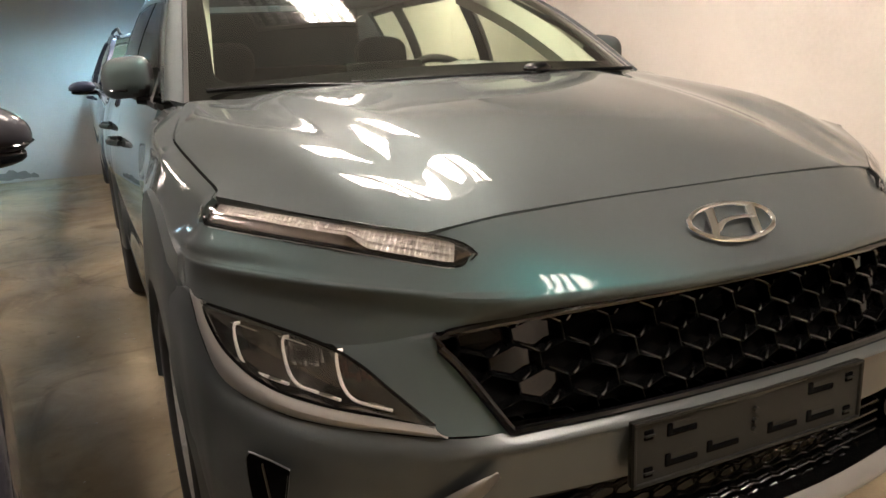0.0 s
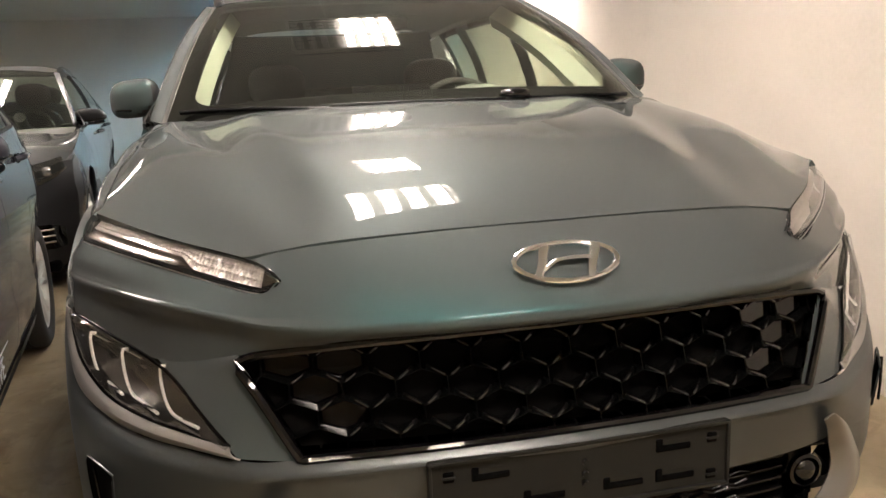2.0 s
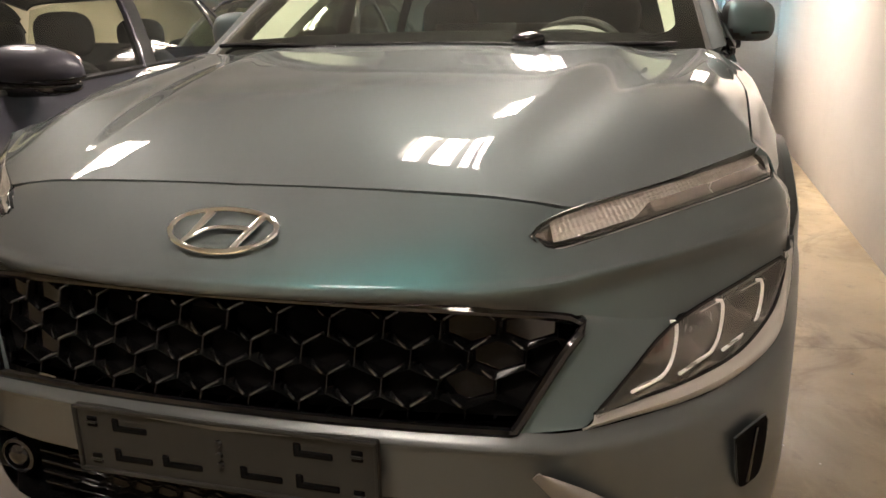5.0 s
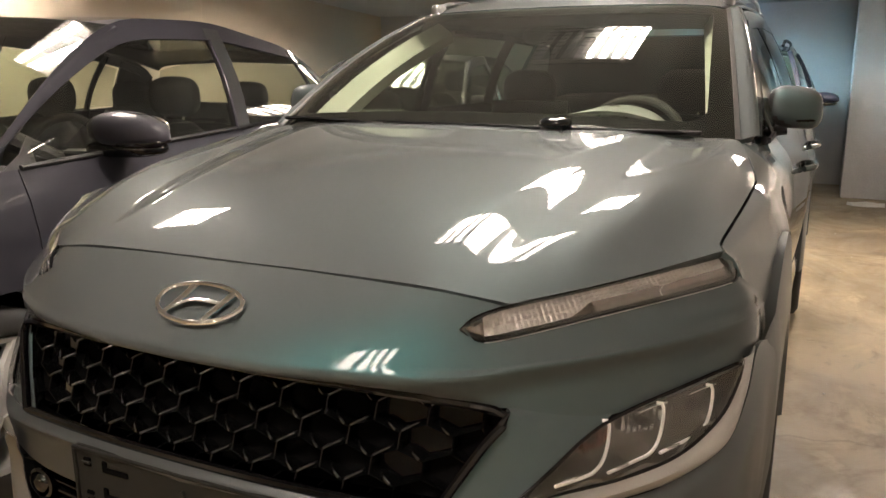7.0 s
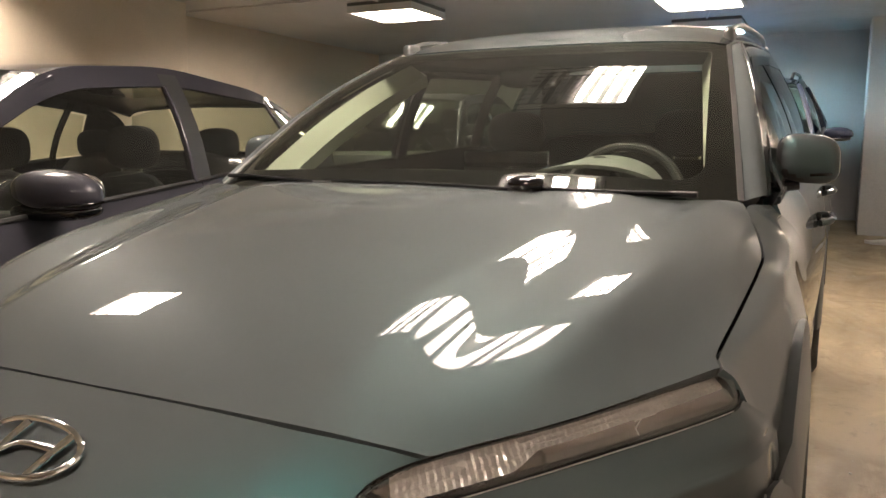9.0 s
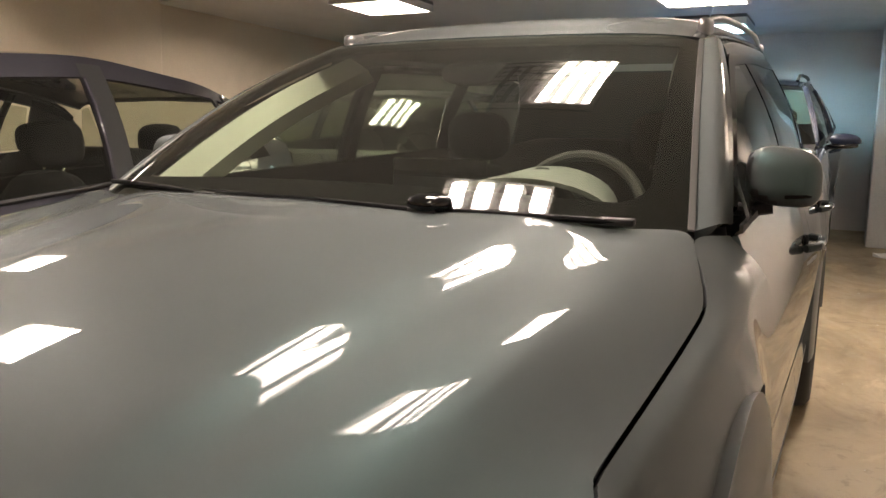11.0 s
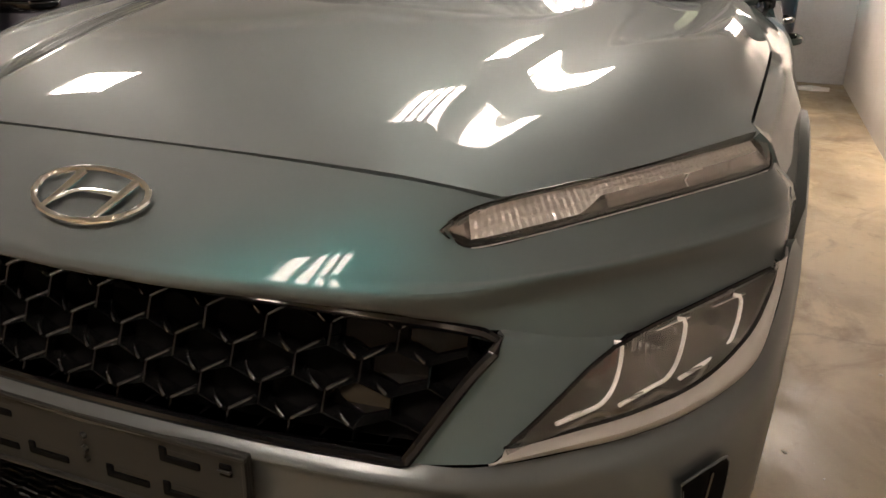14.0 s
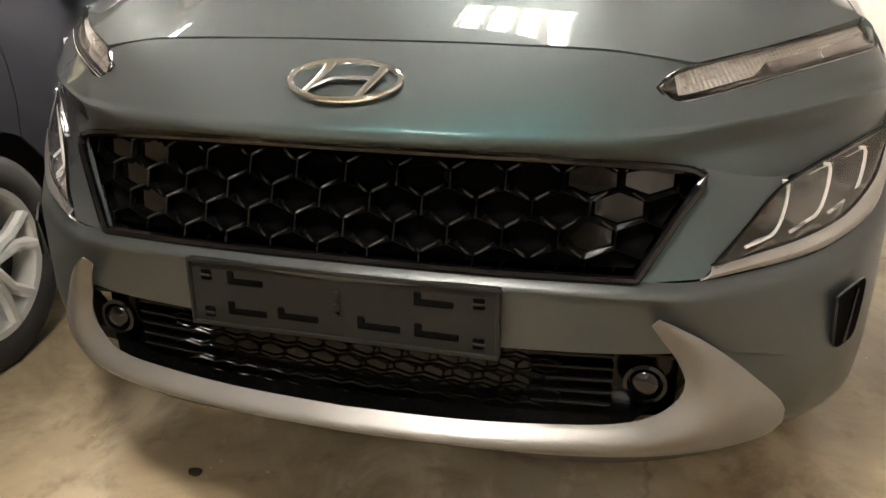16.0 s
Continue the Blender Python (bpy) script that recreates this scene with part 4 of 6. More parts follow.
B_MID = [(0, 0.004, 0.598), (0.15, 0.008, 0.597), (0.30, 0.022, 0.595), (0.45, 0.044, 0.592), (0.565, 0.088, 0.578), (0.71, 0.196, 0.570), (0.795, 0.288, 0.575), (0.858, 0.395, 0.60), (0.878, 0.485, 0.63), (0.885, 0.545, 0.66), (0.892, 0.585, 0.67)]
B_LOW = [(0, 0.030, 0.503), (0.15, 0.033, 0.503), (0.30, 0.045, 0.503), (0.45, 0.066, 0.504), (0.59, 0.118, 0.50), (0.72, 0.205, 0.47), (0.805, 0.300, 0.465), (0.860, 0.40, 0.485), (0.875, 0.475, 0.50), (0.882, 0.515, 0.51), (0.886, 0.545, 0.52)]
bumper = sym("bumper", loft([B_TOP, B_RIDGE, B_MID, B_LOW], 5, 5), M_CLAD, "satin grey front bumper", 0.02)
BC_0 = [(0.59, 0.118, 0.50), (0.72, 0.205, 0.47), (0.805, 0.300, 0.465), (0.860, 0.40, 0.485), (0.875, 0.475, 0.50), (0.882, 0.515, 0.51)]
BC_1 = [(0.61, 0.135, 0.44), (0.735, 0.222, 0.40), (0.805, 0.305, 0.395), (0.855, 0.395, 0.40), (0.868, 0.450, 0.405), (0.872, 0.478, 0.41)]
BC_2 = [(0.63, 0.165, 0.36), (0.72, 0.235, 0.335), (0.785, 0.305, 0.325), (0.835, 0.385, 0.320), (0.853, 0.430, 0.315), (0.856, 0.448, 0.315)]
BC_3 = [(0.60, 0.25, 0.29), (0.68, 0.30, 0.27), (0.74, 0.34, 0.26), (0.79, 0.40, 0.25), (0.80, 0.43, 0.25), (0.80, 0.44, 0.25)]
pair("bumper_corner", loft([BC_0, BC_1, BC_2, BC_3], 5, 5), M_CLAD, "", 0.02, bumper)
# air slots in the corners
for k in (False, True):
    rim = [(0.768, 0.232, 0.575), (0.812, 0.290, 0.588), (0.836, 0.325, 0.580), (0.832, 0.322, 0.47), (0.812, 0.298, 0.448), (0.785, 0.268, 0.455)]
    mid = sum((V(*p) for p in rim), Vector()) / len(rim)
    rim = spline([mid + (V(*p) - mid) * 0.80 + V(-0.010, -0.016, 0) for p in rim + rim[:1]], 30)[:-1]
    q = flip(rim) if k else rim
    d = part("air_slot", tube([p + V(0, 0.004, 0) for p in q], 0.0022, 8, closed=True), M_CLAD, bumper, "air slot in the bumper corner")
    c = sum(rim, Vector()) / len(rim)
    # a shallow cone, blackened to stand for the shade of a deep slot
    bm = bmesh.new()
    cc = V(-c.x if k else c.x, c.y, c.z) + V(-0.004 if not k else 0.004, 0.008, 0)
    cv = bm.verts.new(cc)
    vs = [bm.verts.new(p) for p in q]
    for a, b in zip(vs, vs[1:] + vs[:1]):
        bm.faces.new((a, b, cv))
    part("slot_shade", bm, M_VOID, d)
    for z in (0.52,):
        part("slot_vane", tube(flip([(0.793, 0.258, z - 0.045), (0.797, 0.260, z), (0.801, 0.266, z + 0.05)]) if k else [V(0.793, 0.258, z - 0.045), V(0.797, 0.260, z), V(0.801, 0.266, z + 0.05)], 0.003, 6), M_GLOSS, d)

# silver skid bar that turns up into a fang at either end
SK_IN = spline([(0, 0.004, 0.377), (0.20, 0.014, 0.378), (0.36, 0.032, 0.384), (0.455, 0.050, 0.391), (0.515, 0.076, 0.408), (0.541, 0.088, 0.447), (0.525, 0.078, 0.495), (0.502, 0.055, 0.535), (0.481, 0.040, 0.568)], 44)
SK_MID = spline([(0, -0.022, 0.350), (0.20, -0.012, 0.350), (0.36, 0.008, 0.353), (0.48, 0.036, 0.358), (0.575, 0.080, 0.375), (0.600, 0.098, 0.43), (0.565, 0.078, 0.50), (0.522, 0.046, 0.555), (0.492, 0.030, 0.583)], 44)
SK_OUT = spline([(0, 0.020, 0.316), (0.20, 0.028, 0.317), (0.38, 0.046, 0.318), (0.54, 0.092, 0.318), (0.68, 0.180, 0.320), (0.712, 0.205, 0.365), (0.64, 0.145, 0.455), (0.568, 0.085, 0.528), (0.508, 0.042, 0.574)], 44)
sym("skid_bar", loft([SK_IN, SK_MID, SK_OUT], 1, 8), M_SKID, "satin silver skid bar with upturned ends", 0.003)
SK_UNDER = spline([(0, 0.08, 0.27), (0.2, 0.09, 0.27), (0.4, 0.11, 0.265), (0.55, 0.17, 0.26), (0.66, 0.25, 0.26), (0.70, 0.29, 0.28)], 20)
sym("under_lip", between(spline([p for p in SK_OUT[:30]], 20), SK_UNDER, 3), M_BLACK, "black under lip", 0.005)

# lower intake: black panel with honeycomb, louvres and round fog lamps
LO = part("lower_grille", sheet(between(spline([(0, 0.075, 0.51), (0.3, 0.09, 0.51), (0.53, 0.135, 0.51)], 16), spline([(0, 0.065, 0.37), (0.3, 0.08, 0.37), (0.53, 0.125, 0.37)], 16), 4), both=True, flange=0.0), M_MESH, CAR, "gloss black lower grille")
bm = bmesh.new()
for row in range(5):
    zc = 0.385 + row * 0.027
    for col in range(-8, 9):
        xc = (col + 0.5 * (row % 2)) * 0.05
        if abs(xc) > 0.33:
            continue
        yy = 0.050 + 0.16 * xc * xc
        pts = [(xc + 0.024 * hx, yy - 0.006 * hz, zc + 0.016 * hz) for hx, hz in ((0, 1), (1, 0.5), (1, -0.5), (0, -1), (-1, -0.5), (-1, 0.5))]
        tube(pts, 0.0024, 4, bm=bm, closed=True)
part("honeycomb", bm, M_DEEP, LO, "gloss black honeycomb mesh", smooth=False)
for s in (-1, 1):
    for i in range(5):
        z = 0.395 + i * 0.022
        bm = box(0.30, 0.43, 0.066, 0.09, z, z + 0.008, 0.003)
        for v in bm.verts:
            v.co.x *= s
            v.co.y += 0.16 * v.co.x ** 2 - 0.015
        bmesh.ops.recalc_face_normals(bm, faces=bm.faces[:])
        part("louvre", bm, M_DEEP, LO, smooth=False)
    bm = lathe([(0.0, 0.033), (-0.012, 0.034), (-0.014, 0.028), (0.006, 0.024)], 28, "y", at=(s * 0.480, 0.092, 0.447))
    fog = part("fog_lamp", bm, M_GLOSS, LO, "round fog lamp in a black ring")
    part("fog_lens", blob(s * 0.480, 0.086, 0.447, 0.024, 0.014, 0.024, 2.0), M_GLOSS, fog, "dark glossy lamp glass")
    part("fog_reflector", blob(s * 0.480, 0.100, 0.447, 0.011, 0.008, 0.014, 2.0), M_REFLECT, fog)
    bm = box(0.46, 0.53, 0.085, 0.10, 0.494, 0.499)
    for v in bm.verts:
        v.co.x *= s
    bmesh.ops.recalc_face_normals(bm, faces=bm.faces[:])
    part("louvre", bm, M_DEEP, LO, smooth=False)

sym("intake_floor", between(spline(SK_IN[:29], 18), spline([(0, 0.09, 0.370), (0.3, 0.105, 0.370), (0.50, 0.15, 0.376), (0.56, 0.16, 0.44)], 18), 2), M_MESH, "", 0.0, LO)

# plate bracket; black blocks on its face give the shade of its recesses
PL = part("plate_bracket", box(-0.262, 0.262, 0.002, 0.014, 0.502, 0.620, 0.004), M_PLATE, CAR, "empty dark grey licence plate bracket", smooth=False)
bm = bmesh.new()
for a, b, c, d in ((-0.262, 0.262, 0.614, 0.620), (-0.262, 0.262, 0.502, 0.508), (-0.262, -0.256, 0.508, 0.614), (0.256, 0.262, 0.508, 0.614)):
    box(a, b, -0.004, 0.003, c, d, 0.0015, bm=bm)
part("lip", bm, M_PLATE, PL, smooth=False)
slots = [(-0.192, -0.128, 0.578, 0.602), (0.126, 0.190, 0.578, 0.602), (-0.195, -0.125, 0.524, 0.548), (-0.106, -0.034, 0.526, 0.548), (0.032, 0.104, 0.526, 0.548), (0.126, 0.198, 0.524, 0.548)]
for a, b, c, d in slots:
    bm = box(a, b, -0.0005, 0.006, c, c + 0.012, 0.003)
    box(a, a + 0.013, -0.0007, 0.006, c + 0.004, d, 0.003, bm=bm)
    part("slot", bm, M_VOID, PL, "black block for the shade of a bracket slot", smooth=False)
    bm = box(a + 0.013, b + 0.001, 0.0, 0.006, c + 0.012, d, 0.003)
    for v in bm.verts:
        v.co.y += 0.004 * (d - v.co.z) / (d - c) + 0.0012
    part("slot_tongue", bm, M_PLATE, PL, smooth=False)
for sx in (-1, 1):
    for z in (0.525, 0.592):
        part("clip", box(sx * 0.229 - 0.009, sx * 0.229 + 0.009, -0.001, 0.004, z - 0.009, z + 0.009, 0.002), M_VOID, PL, smooth=False)
        part("clip_edge", box(sx * 0.229 - 0.010, sx * 0.229 + 0.010, -0.004, 0.002, z - 0.002, z + 0.002, 0.001), M_PLATE, PL, smooth=False)
for z in (0.545, 0.562, 0.583):
    part("boss", lathe([(-0.004, 0.005), (0.003, 0.006)], 12, "y", at=(0, 0, z)), M_PLATE, PL)

# fenders
FEN = []
AX, AR = 0.94, 0.405


def arch_z(y, r=AR, cy=AX, cz=0.335):
    d = r * r - (y - cy) ** 2
    return cz + (math.sqrt(d) if d > 0 else 0)


def fender_rows():
    top = [(0.795, 0.520, 0.972), (0.786, 0.546, 0.977), (0.787, 0.583, 0.983), (0.794, 0.72, 0.997), (0.803, 0.923, 1.020), (0.802, 1.028, 1.033), (0.783, 1.113, 1.059), (0.750, 1.217, 1.097), (0.785, 1.36, 1.085)]
    r1 = [(0.811, 0.527, 0.956), (0.808, 0.553, 0.962), (0.812, 0.60, 0.967), (0.823, 0.73, 0.981), (0.836, 0.92, 1.003), (0.838, 1.03, 1.011), (0.838, 1.12, 1.021), (0.835, 1.22, 1.035), (0.848, 1.36, 1.02)]
    r2 = [(0.827, 0.536, 0.920), (0.828, 0.562, 0.922), (0.833, 0.61, 0.928), (0.843, 0.73, 0.948), (0.853, 0.91, 0.969), (0.855, 1.03, 0.973), (0.857, 1.12, 0.975), (0.858, 1.23, 0.960), (0.868, 1.36, 0.93)]
    r3 = [(0.842, 0.550, 0.880), (0.844, 0.572, 0.882), (0.849, 0.62, 0.890), (0.858, 0.73, 0.915), (0.867, 0.90, 0.938), (0.868, 1.04, 0.942), (0.870, 1.13, 0.935), (0.870, 1.24, 0.87), (0.874, 1.36, 0.78)]
    r4 = [(0.852, 0.565, 0.838), (0.855, 0.585, 0.841), (0.861, 0.63, 0.856), (0.870, 0.73, 0.887), (0.879, 0.90, 0.908), (0.880, 1.05, 0.910), (0.880, 1.14, 0.885), (0.875, 1.25, 0.74), (0.874, 1.36, 0.56)]
    return [top, r1, r2, r3, r4]


pair("fender", loft(fender_rows(), 6, 6, (1,)), M_PAINT, "teal-grey front fender", 0.012)


def arch(cy, r0=0.362, r1=0.525, a0=2, a1=178):
    """Plastic moulding round a wheel opening."""
    rows = []
    for q, x in ((0.0, 0.80), (0.02, 0.884), (0.10, 0.896), (0.55, 0.894), (0.94, 0.885), (0.985, 0.881), (1.0, 0.858)):
        row = []
        for k in range(61):
            a = radians(a0 + (a1 - a0) * k / 60)
            grow = max(0, min(1, (math.degrees(a) - 25) / 25)) * max(0, min(1, (150 - math.degrees(a)) / 60)) if cy < 2 else 0.3
            r = r0 + (r1 - r0 + 0.078 * grow) * q
            y, z = cy - r * math.cos(a), 0.335 + r * math.sin(a)
            row.append(V(x - (0.05 * max(0, (0.62 - y)) / 0.2 if cy < 2 else 0), y, z))
        rows.append(row)
    return rows


for cy in (AX, AX + 2.6):
    pair("wheel_arch", loft(arch(cy), 1, 1), M_CLAD, "grey plastic wheel arch moulding", 0.0)
    for s in (-1, 1):
        bm = bmesh.new()
        lathe([(0.0, 0.36), (0.30, 0.36)], 32, at=(s * 0.58 - 0.15, cy, 0.345), bm=bm)
        bmesh.ops.delete(bm, geom=[v for v in bm.verts if v.co.z < 0.30], context="VERTS")
        part("wheel_well", bm, M_VOID, CAR)
        wheel(CAR, s * 0.885, cy, 0.333, 0.23, s)


# sides: doors and rear quarters as stretches of one flank
def flank(y, v):
    """v 0 at the sill, 1 at the belt."""
    z = 0.30 + v * (1.085 - 0.30)
    w = 0.872 + 0.022 * math.sin(max(0, min(1, (y - 1.3) / 2.7)) * math.pi) + (0.02 if y > 3.1 else 0) * min(1, (y - 3.1) / 0.3)
    w -= 0.5 * max(0, y - 3.75) ** 2
    prof = by_knots([(0.955, 0, 0), (0.975, 0, 0), (0.962, 0, 0), (0.985, 0, 0), (1.0, 0, 0), (0.992, 0, 0), (0.965, 0, 0), (0.915, 0, 0)], 4)
    t = min(0.9999, v) * (len(prof) - 1)
    i = int(t)
    return V(w * (prof[i].x + (prof[min(i + 1, len(prof) - 1)].x - prof[i].x) * (t - i)), y, z)


def flank_grid(y0, y1, v0=0.0, v1=1.0, low=None, ny=12, nv=24):
    rows = []
    for j in range(nv + 1):
        row = []
        for i in range(ny + 1):
            y = y0 + (y1 - y0) * i / ny
            a = v0 if low is None else max(v0, (low(y) - 0.30) / 0.785)
            row.append(flank(y, a + (v1 - a) * j / nv))
        rows.append(row)
    return rows


for k in (False, True):
    s = -1 if k else 1
    for nm, y0, y1 in (("front_door", 1.365, 2.44), ("rear_door", 2.446, 3.28)):
        low = (lambda y: arch_z(y, 0.425, AX + 2.6)) if nm == "rear_door" else None
        d = part(nm, sheet(flank_grid(y0, y1, 0.16, 1, low), mirror=k), M_PAINT, CAR, "teal-grey door")
        hy = y1 - 0.17
        c = flank(hy, 0.80)
        bm = tube(spline([(s * (c.x + 0.006), hy - 0.10, c.z), (s * (c.x + 0.036), hy - 0.06, c.z + 0.004), (s * (c.x + 0.036), hy + 0.06, c.z + 0.004), (s * (c.x + 0.006), hy + 0.10, c.z)], 12), 0.012, 8)
        part("handle", bm, M_PAINT, d, "body-coloured door handle")
        # black blob for the shade in the hollow behind the handle
        part("handle_cup_shade", blob(s * (c.x + 0.001), hy, c.z, 0.006, 0.06, 0.02, 2.2), M_VOID, d)
        part("sill_cladding", sheet(flank_grid(y0 if y0 > 2 else 1.27, min(y1, 3.10), 0.0, 0.155), mirror=k), M_CLAD, d, "grey plastic sill moulding")
    part("rear_quarter", sheet(flank_grid(3.286, 4.12, 0.0, 1, lambda y: arch_z(y, 0.425, AX + 2.6)), mirror=k), M_PAINT, CAR, "teal-grey rear quarter")

# greenhouse
WS_B = spline([(0, 1.165, 1.126), (0.28, 1.167, 1.122), (0.56, 1.189, 1.110), (0.66, 1.226, 1.104), (0.735, 1.290, 1.098)], 24)
WS_T = spline([(0, 1.957, 1.497), (0.25, 1.958, 1.495), (0.45, 1.976, 1.490), (0.55, 2.022, 1.484), (0.595, 2.10, 1.478)], 24)


def screen(w, out=0.0):
    """A row of the windscreen at height w, bowed outwards."""
    return [p.lerp(q, w) + V(0, -0.35, 0.93) * (0.034 * math.sin(math.pi * w) + out) for p, q in zip(WS_B, WS_T)]


ws = sym("windscreen", [screen(j / 10) for j in range(11)], M_GLASS, "slightly green windscreen with a black printed edge", 0.0)
ws.visible_shadow = False
inset = 0.006
sym("screen_band", [screen(-0.01 + 0.10 * j / 3, -inset) for j in range(4)], M_VOID, "black printed band", 0, ws)
sym("screen_band", [screen(0.925 + 0.075 * j / 3, -inset) for j in range(4)], M_VOID, "black printed band", 0, ws)
pair("screen_band", [[p + V(-0.0, 0, -0.004) for p in screen(j / 10, -inset)[-4:]] for j in range(11)], M_VOID, "black printed band", 0, ws)
# rounded lower corners of the band
fillet = []
for k in range(9):
    a = math.pi / 2 * k / 8
    row, i = screen(0.165 - 0.075 * math.sin(a), -inset), 17.5 + 2.5 * math.cos(a)
    fillet.append(row[int(i)].lerp(row[min(23, int(i) + 1)], i - int(i)) + V(0, 0, -0.002))
corner = screen(0.088, -inset)[20] + V(0.002, 0, -0.002)
pair("screen_band", [[corner.lerp(p, w) for w in (0.0, 0.5, 1.0)] for p in fillet], M_VOID, "black printed band", 0, ws)
SIDE_B = (0.735, 1.290, 1.098)
AP_OUT_B, AP_OUT_T = V(0.785, 1.40, 1.10), V(0.635, 2.16, 1.470)
ap_in = [p[-1] for p in [screen(j / 10, 0.002) for j in range(11)]]
ap_out = [AP_OUT_B.lerp(AP_OUT_T, j / 10) + V(0.010, -0.012, 0.028) * math.sin(math.pi * j / 10) for j in range(11)]
ap_mid = [a.lerp(b, 0.5) + V(0.012, -0.018, 0.010) for a, b in zip(ap_in, ap_out)]
pair("windscreen_pillar", loft([ap_in, ap_mid, ap_out], 1, 5), M_PAINT, "", 0.02)
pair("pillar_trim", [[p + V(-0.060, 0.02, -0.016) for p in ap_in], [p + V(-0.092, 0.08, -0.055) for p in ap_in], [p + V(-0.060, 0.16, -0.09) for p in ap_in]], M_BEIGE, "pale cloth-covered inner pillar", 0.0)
pair("pillar_gutter", between([p + V(0.002, -0.003, 0.002) for p in ap_in], [p + V(-0.010, -0.006, 0.003) for p in ap_in], 1), M_RAIL, "", 0.004)

RF = [WS_T[0], WS_T[8], WS_T[15], WS_T[20], WS_T[23]]
roof_rows = [[p + V(0, 0.004, 0.003) for p in RF],
             [V(0, 2.20, 1.560), V(0.25, 2.21, 1.557), V(0.45, 2.23, 1.545), V(0.555, 2.26, 1.525), V(0.615, 2.29, 1.500)],
             [V(0, 2.6, 1.592), V(0.24, 2.6, 1.589), V(0.45, 2.6, 1.575), V(0.56, 2.6, 1.548), V(0.628, 2.6, 1.505)],
             [V(0, 3.2, 1.585), V(0.24, 3.2, 1.582), V(0.45, 3.2, 1.568), V(0.56, 3.2, 1.540), V(0.628, 3.2, 1.500)],
             [V(0, 3.85, 1.520), V(0.24, 3.85, 1.517), V(0.42, 3.84, 1.505), V(0.52, 3.83, 1.485), V(0.58, 3.82, 1.455)]]
sym("roof", loft(roof_rows, 5, 8), M_PAINT, "teal-grey roof", 0.02)
rr0 = [V(0.636, 2.165, 1.468), V(0.640, 2.5, 1.486), V(0.640, 3.2, 1.482), V(0.595, 3.80, 1.440)]
pair("roof_rail_panel", loft([[V(0.597, 2.115, 1.478), V(0.628, 2.5, 1.492), V(0.628, 3.2, 1.490), V(0.58, 3.82, 1.455)], rr0, [p + V(0.012, 0.0, -0.03) for p in rr0]], 6, 2), M_PAINT, "", 0.01)
for s in (-1, 1):
    pts = spline([(s * 0.578, 2.175, 1.520), (s * 0.585, 2.25, 1.545), (s * 0.595, 2.5, 1.568), (s * 0.595, 3.2, 1.566), (s * 0.57, 3.6, 1.545), (s * 0.56, 3.7, 1.51)], 30)
    rail = part("roof_rail", tube([p + V(-s * 0.004, 0, -0.006) for p in pts], 0.0095, 10, flat=1.1), M_RAIL, CAR, "silver-grey roof rail")
    part("rail_foot", blob(s * 0.580, 2.215, 1.517, 0.017, 0.052, 0.027, 4.0), M_RAIL, rail)
    part("rail_foot", blob(s * 0.567, 3.64, 1.525, 0.017, 0.060, 0.026, 4.0), M_RAIL, rail)

# side glass, door frames and pillars between belt and roof
def gside(y, w):
    """w 0 at the belt, 1 at the roof edge."""
    b = V(0.800 - 0.10 * max(0, y - 3.2) ** 2, y, 1.085)
    zt = np.interp(y, [1.40, 1.75, 2.16, 2.6, 3.2, 3.7, 4.0], [1.10, 1.29, 1.445, 1.462, 1.458, 1.425, 1.36])
    xt = np.interp(y, [1.40, 2.16, 2.6, 3.2, 3.8, 4.0], [0.785, 0.648, 0.652, 0.652, 0.62, 0.60])
    return b.lerp(V(float(xt), y, float(zt)), w) + V(0.02 * math.sin(math.pi * w), 0, 0)


for nm, y0, y1 in (("front_door_glass", 1.48, 2.40), ("rear_door_glass", 2.50, 3.22), ("quarter_glass", 3.30, 3.62)):
    gl = pair(nm, [[gside(y0 + (y1 - y0) * i / 10, 0.02 + 0.92 * j / 6) for i in range(11)] for j in range(7)], M_SIDEGLASS, "tinted side glass", 0.0)
    for o in gl:
        o.visible_shadow = False
for y0, y1 in ((2.40, 2.50), (3.22, 3.30)):
    pair("door_pillar", [[gside(y0 + (y1 - y0) * i / 2, j / 6) + V(0.002, 0, 0) for i in range(3)] for j in range(7)], M_GLOSS, "gloss black door pillar", 0.02)
pair("rear_pillar", [[gside(3.62 + 0.38 * i / 5, j / 6) + V(0.002, 0, 0) for i in range(6)] for j in range(7)], M_PAINT, "", 0.02)
pair("window_frame", [[gside(1.45 + 2.2 * i / 30, w) + V(0.003, 0, 0) for i in range(31)] for w in (0.92, 0.96, 1.0)], M_GLOSS, "gloss black window frame", 0.012)
pair("belt_moulding", [[gside(1.40 + 2.3 * i / 30, 0.0) + V(0.004 - 0.012 * (j == 0), 0, z) for i in range(31)] for j, z in enumerate((-0.012, 0.0, 0.014))], M_BLACK, "black belt moulding", 0.008)
pair("mirror_triangle", [[gside(1.40, 0.0), gside(1.56, 0.0)], [gside(1.45, 0.5), gside(1.56, 0.9)]], M_BLACK, "black corner panel", 0.006)

# tail closes the body behind
rows = []
for z, y, w in ((0.32, 4.12, 0.70), (0.6, 4.19, 0.74), (0.9, 4.17, 0.77), (1.085, 4.12, 0.70), (1.30, 4.02, 0.62), (1.455, 3.85, 0.56)):
    rows.append([V(0, y, z), V(w * 0.5, y - 0.02, z), V(w * 0.85, y - 0.08, z), V(w, y - 0.20, z)])
sym("tailgate", loft(rows, 4, 4), M_PAINT, "teal-grey tail", 0.01)

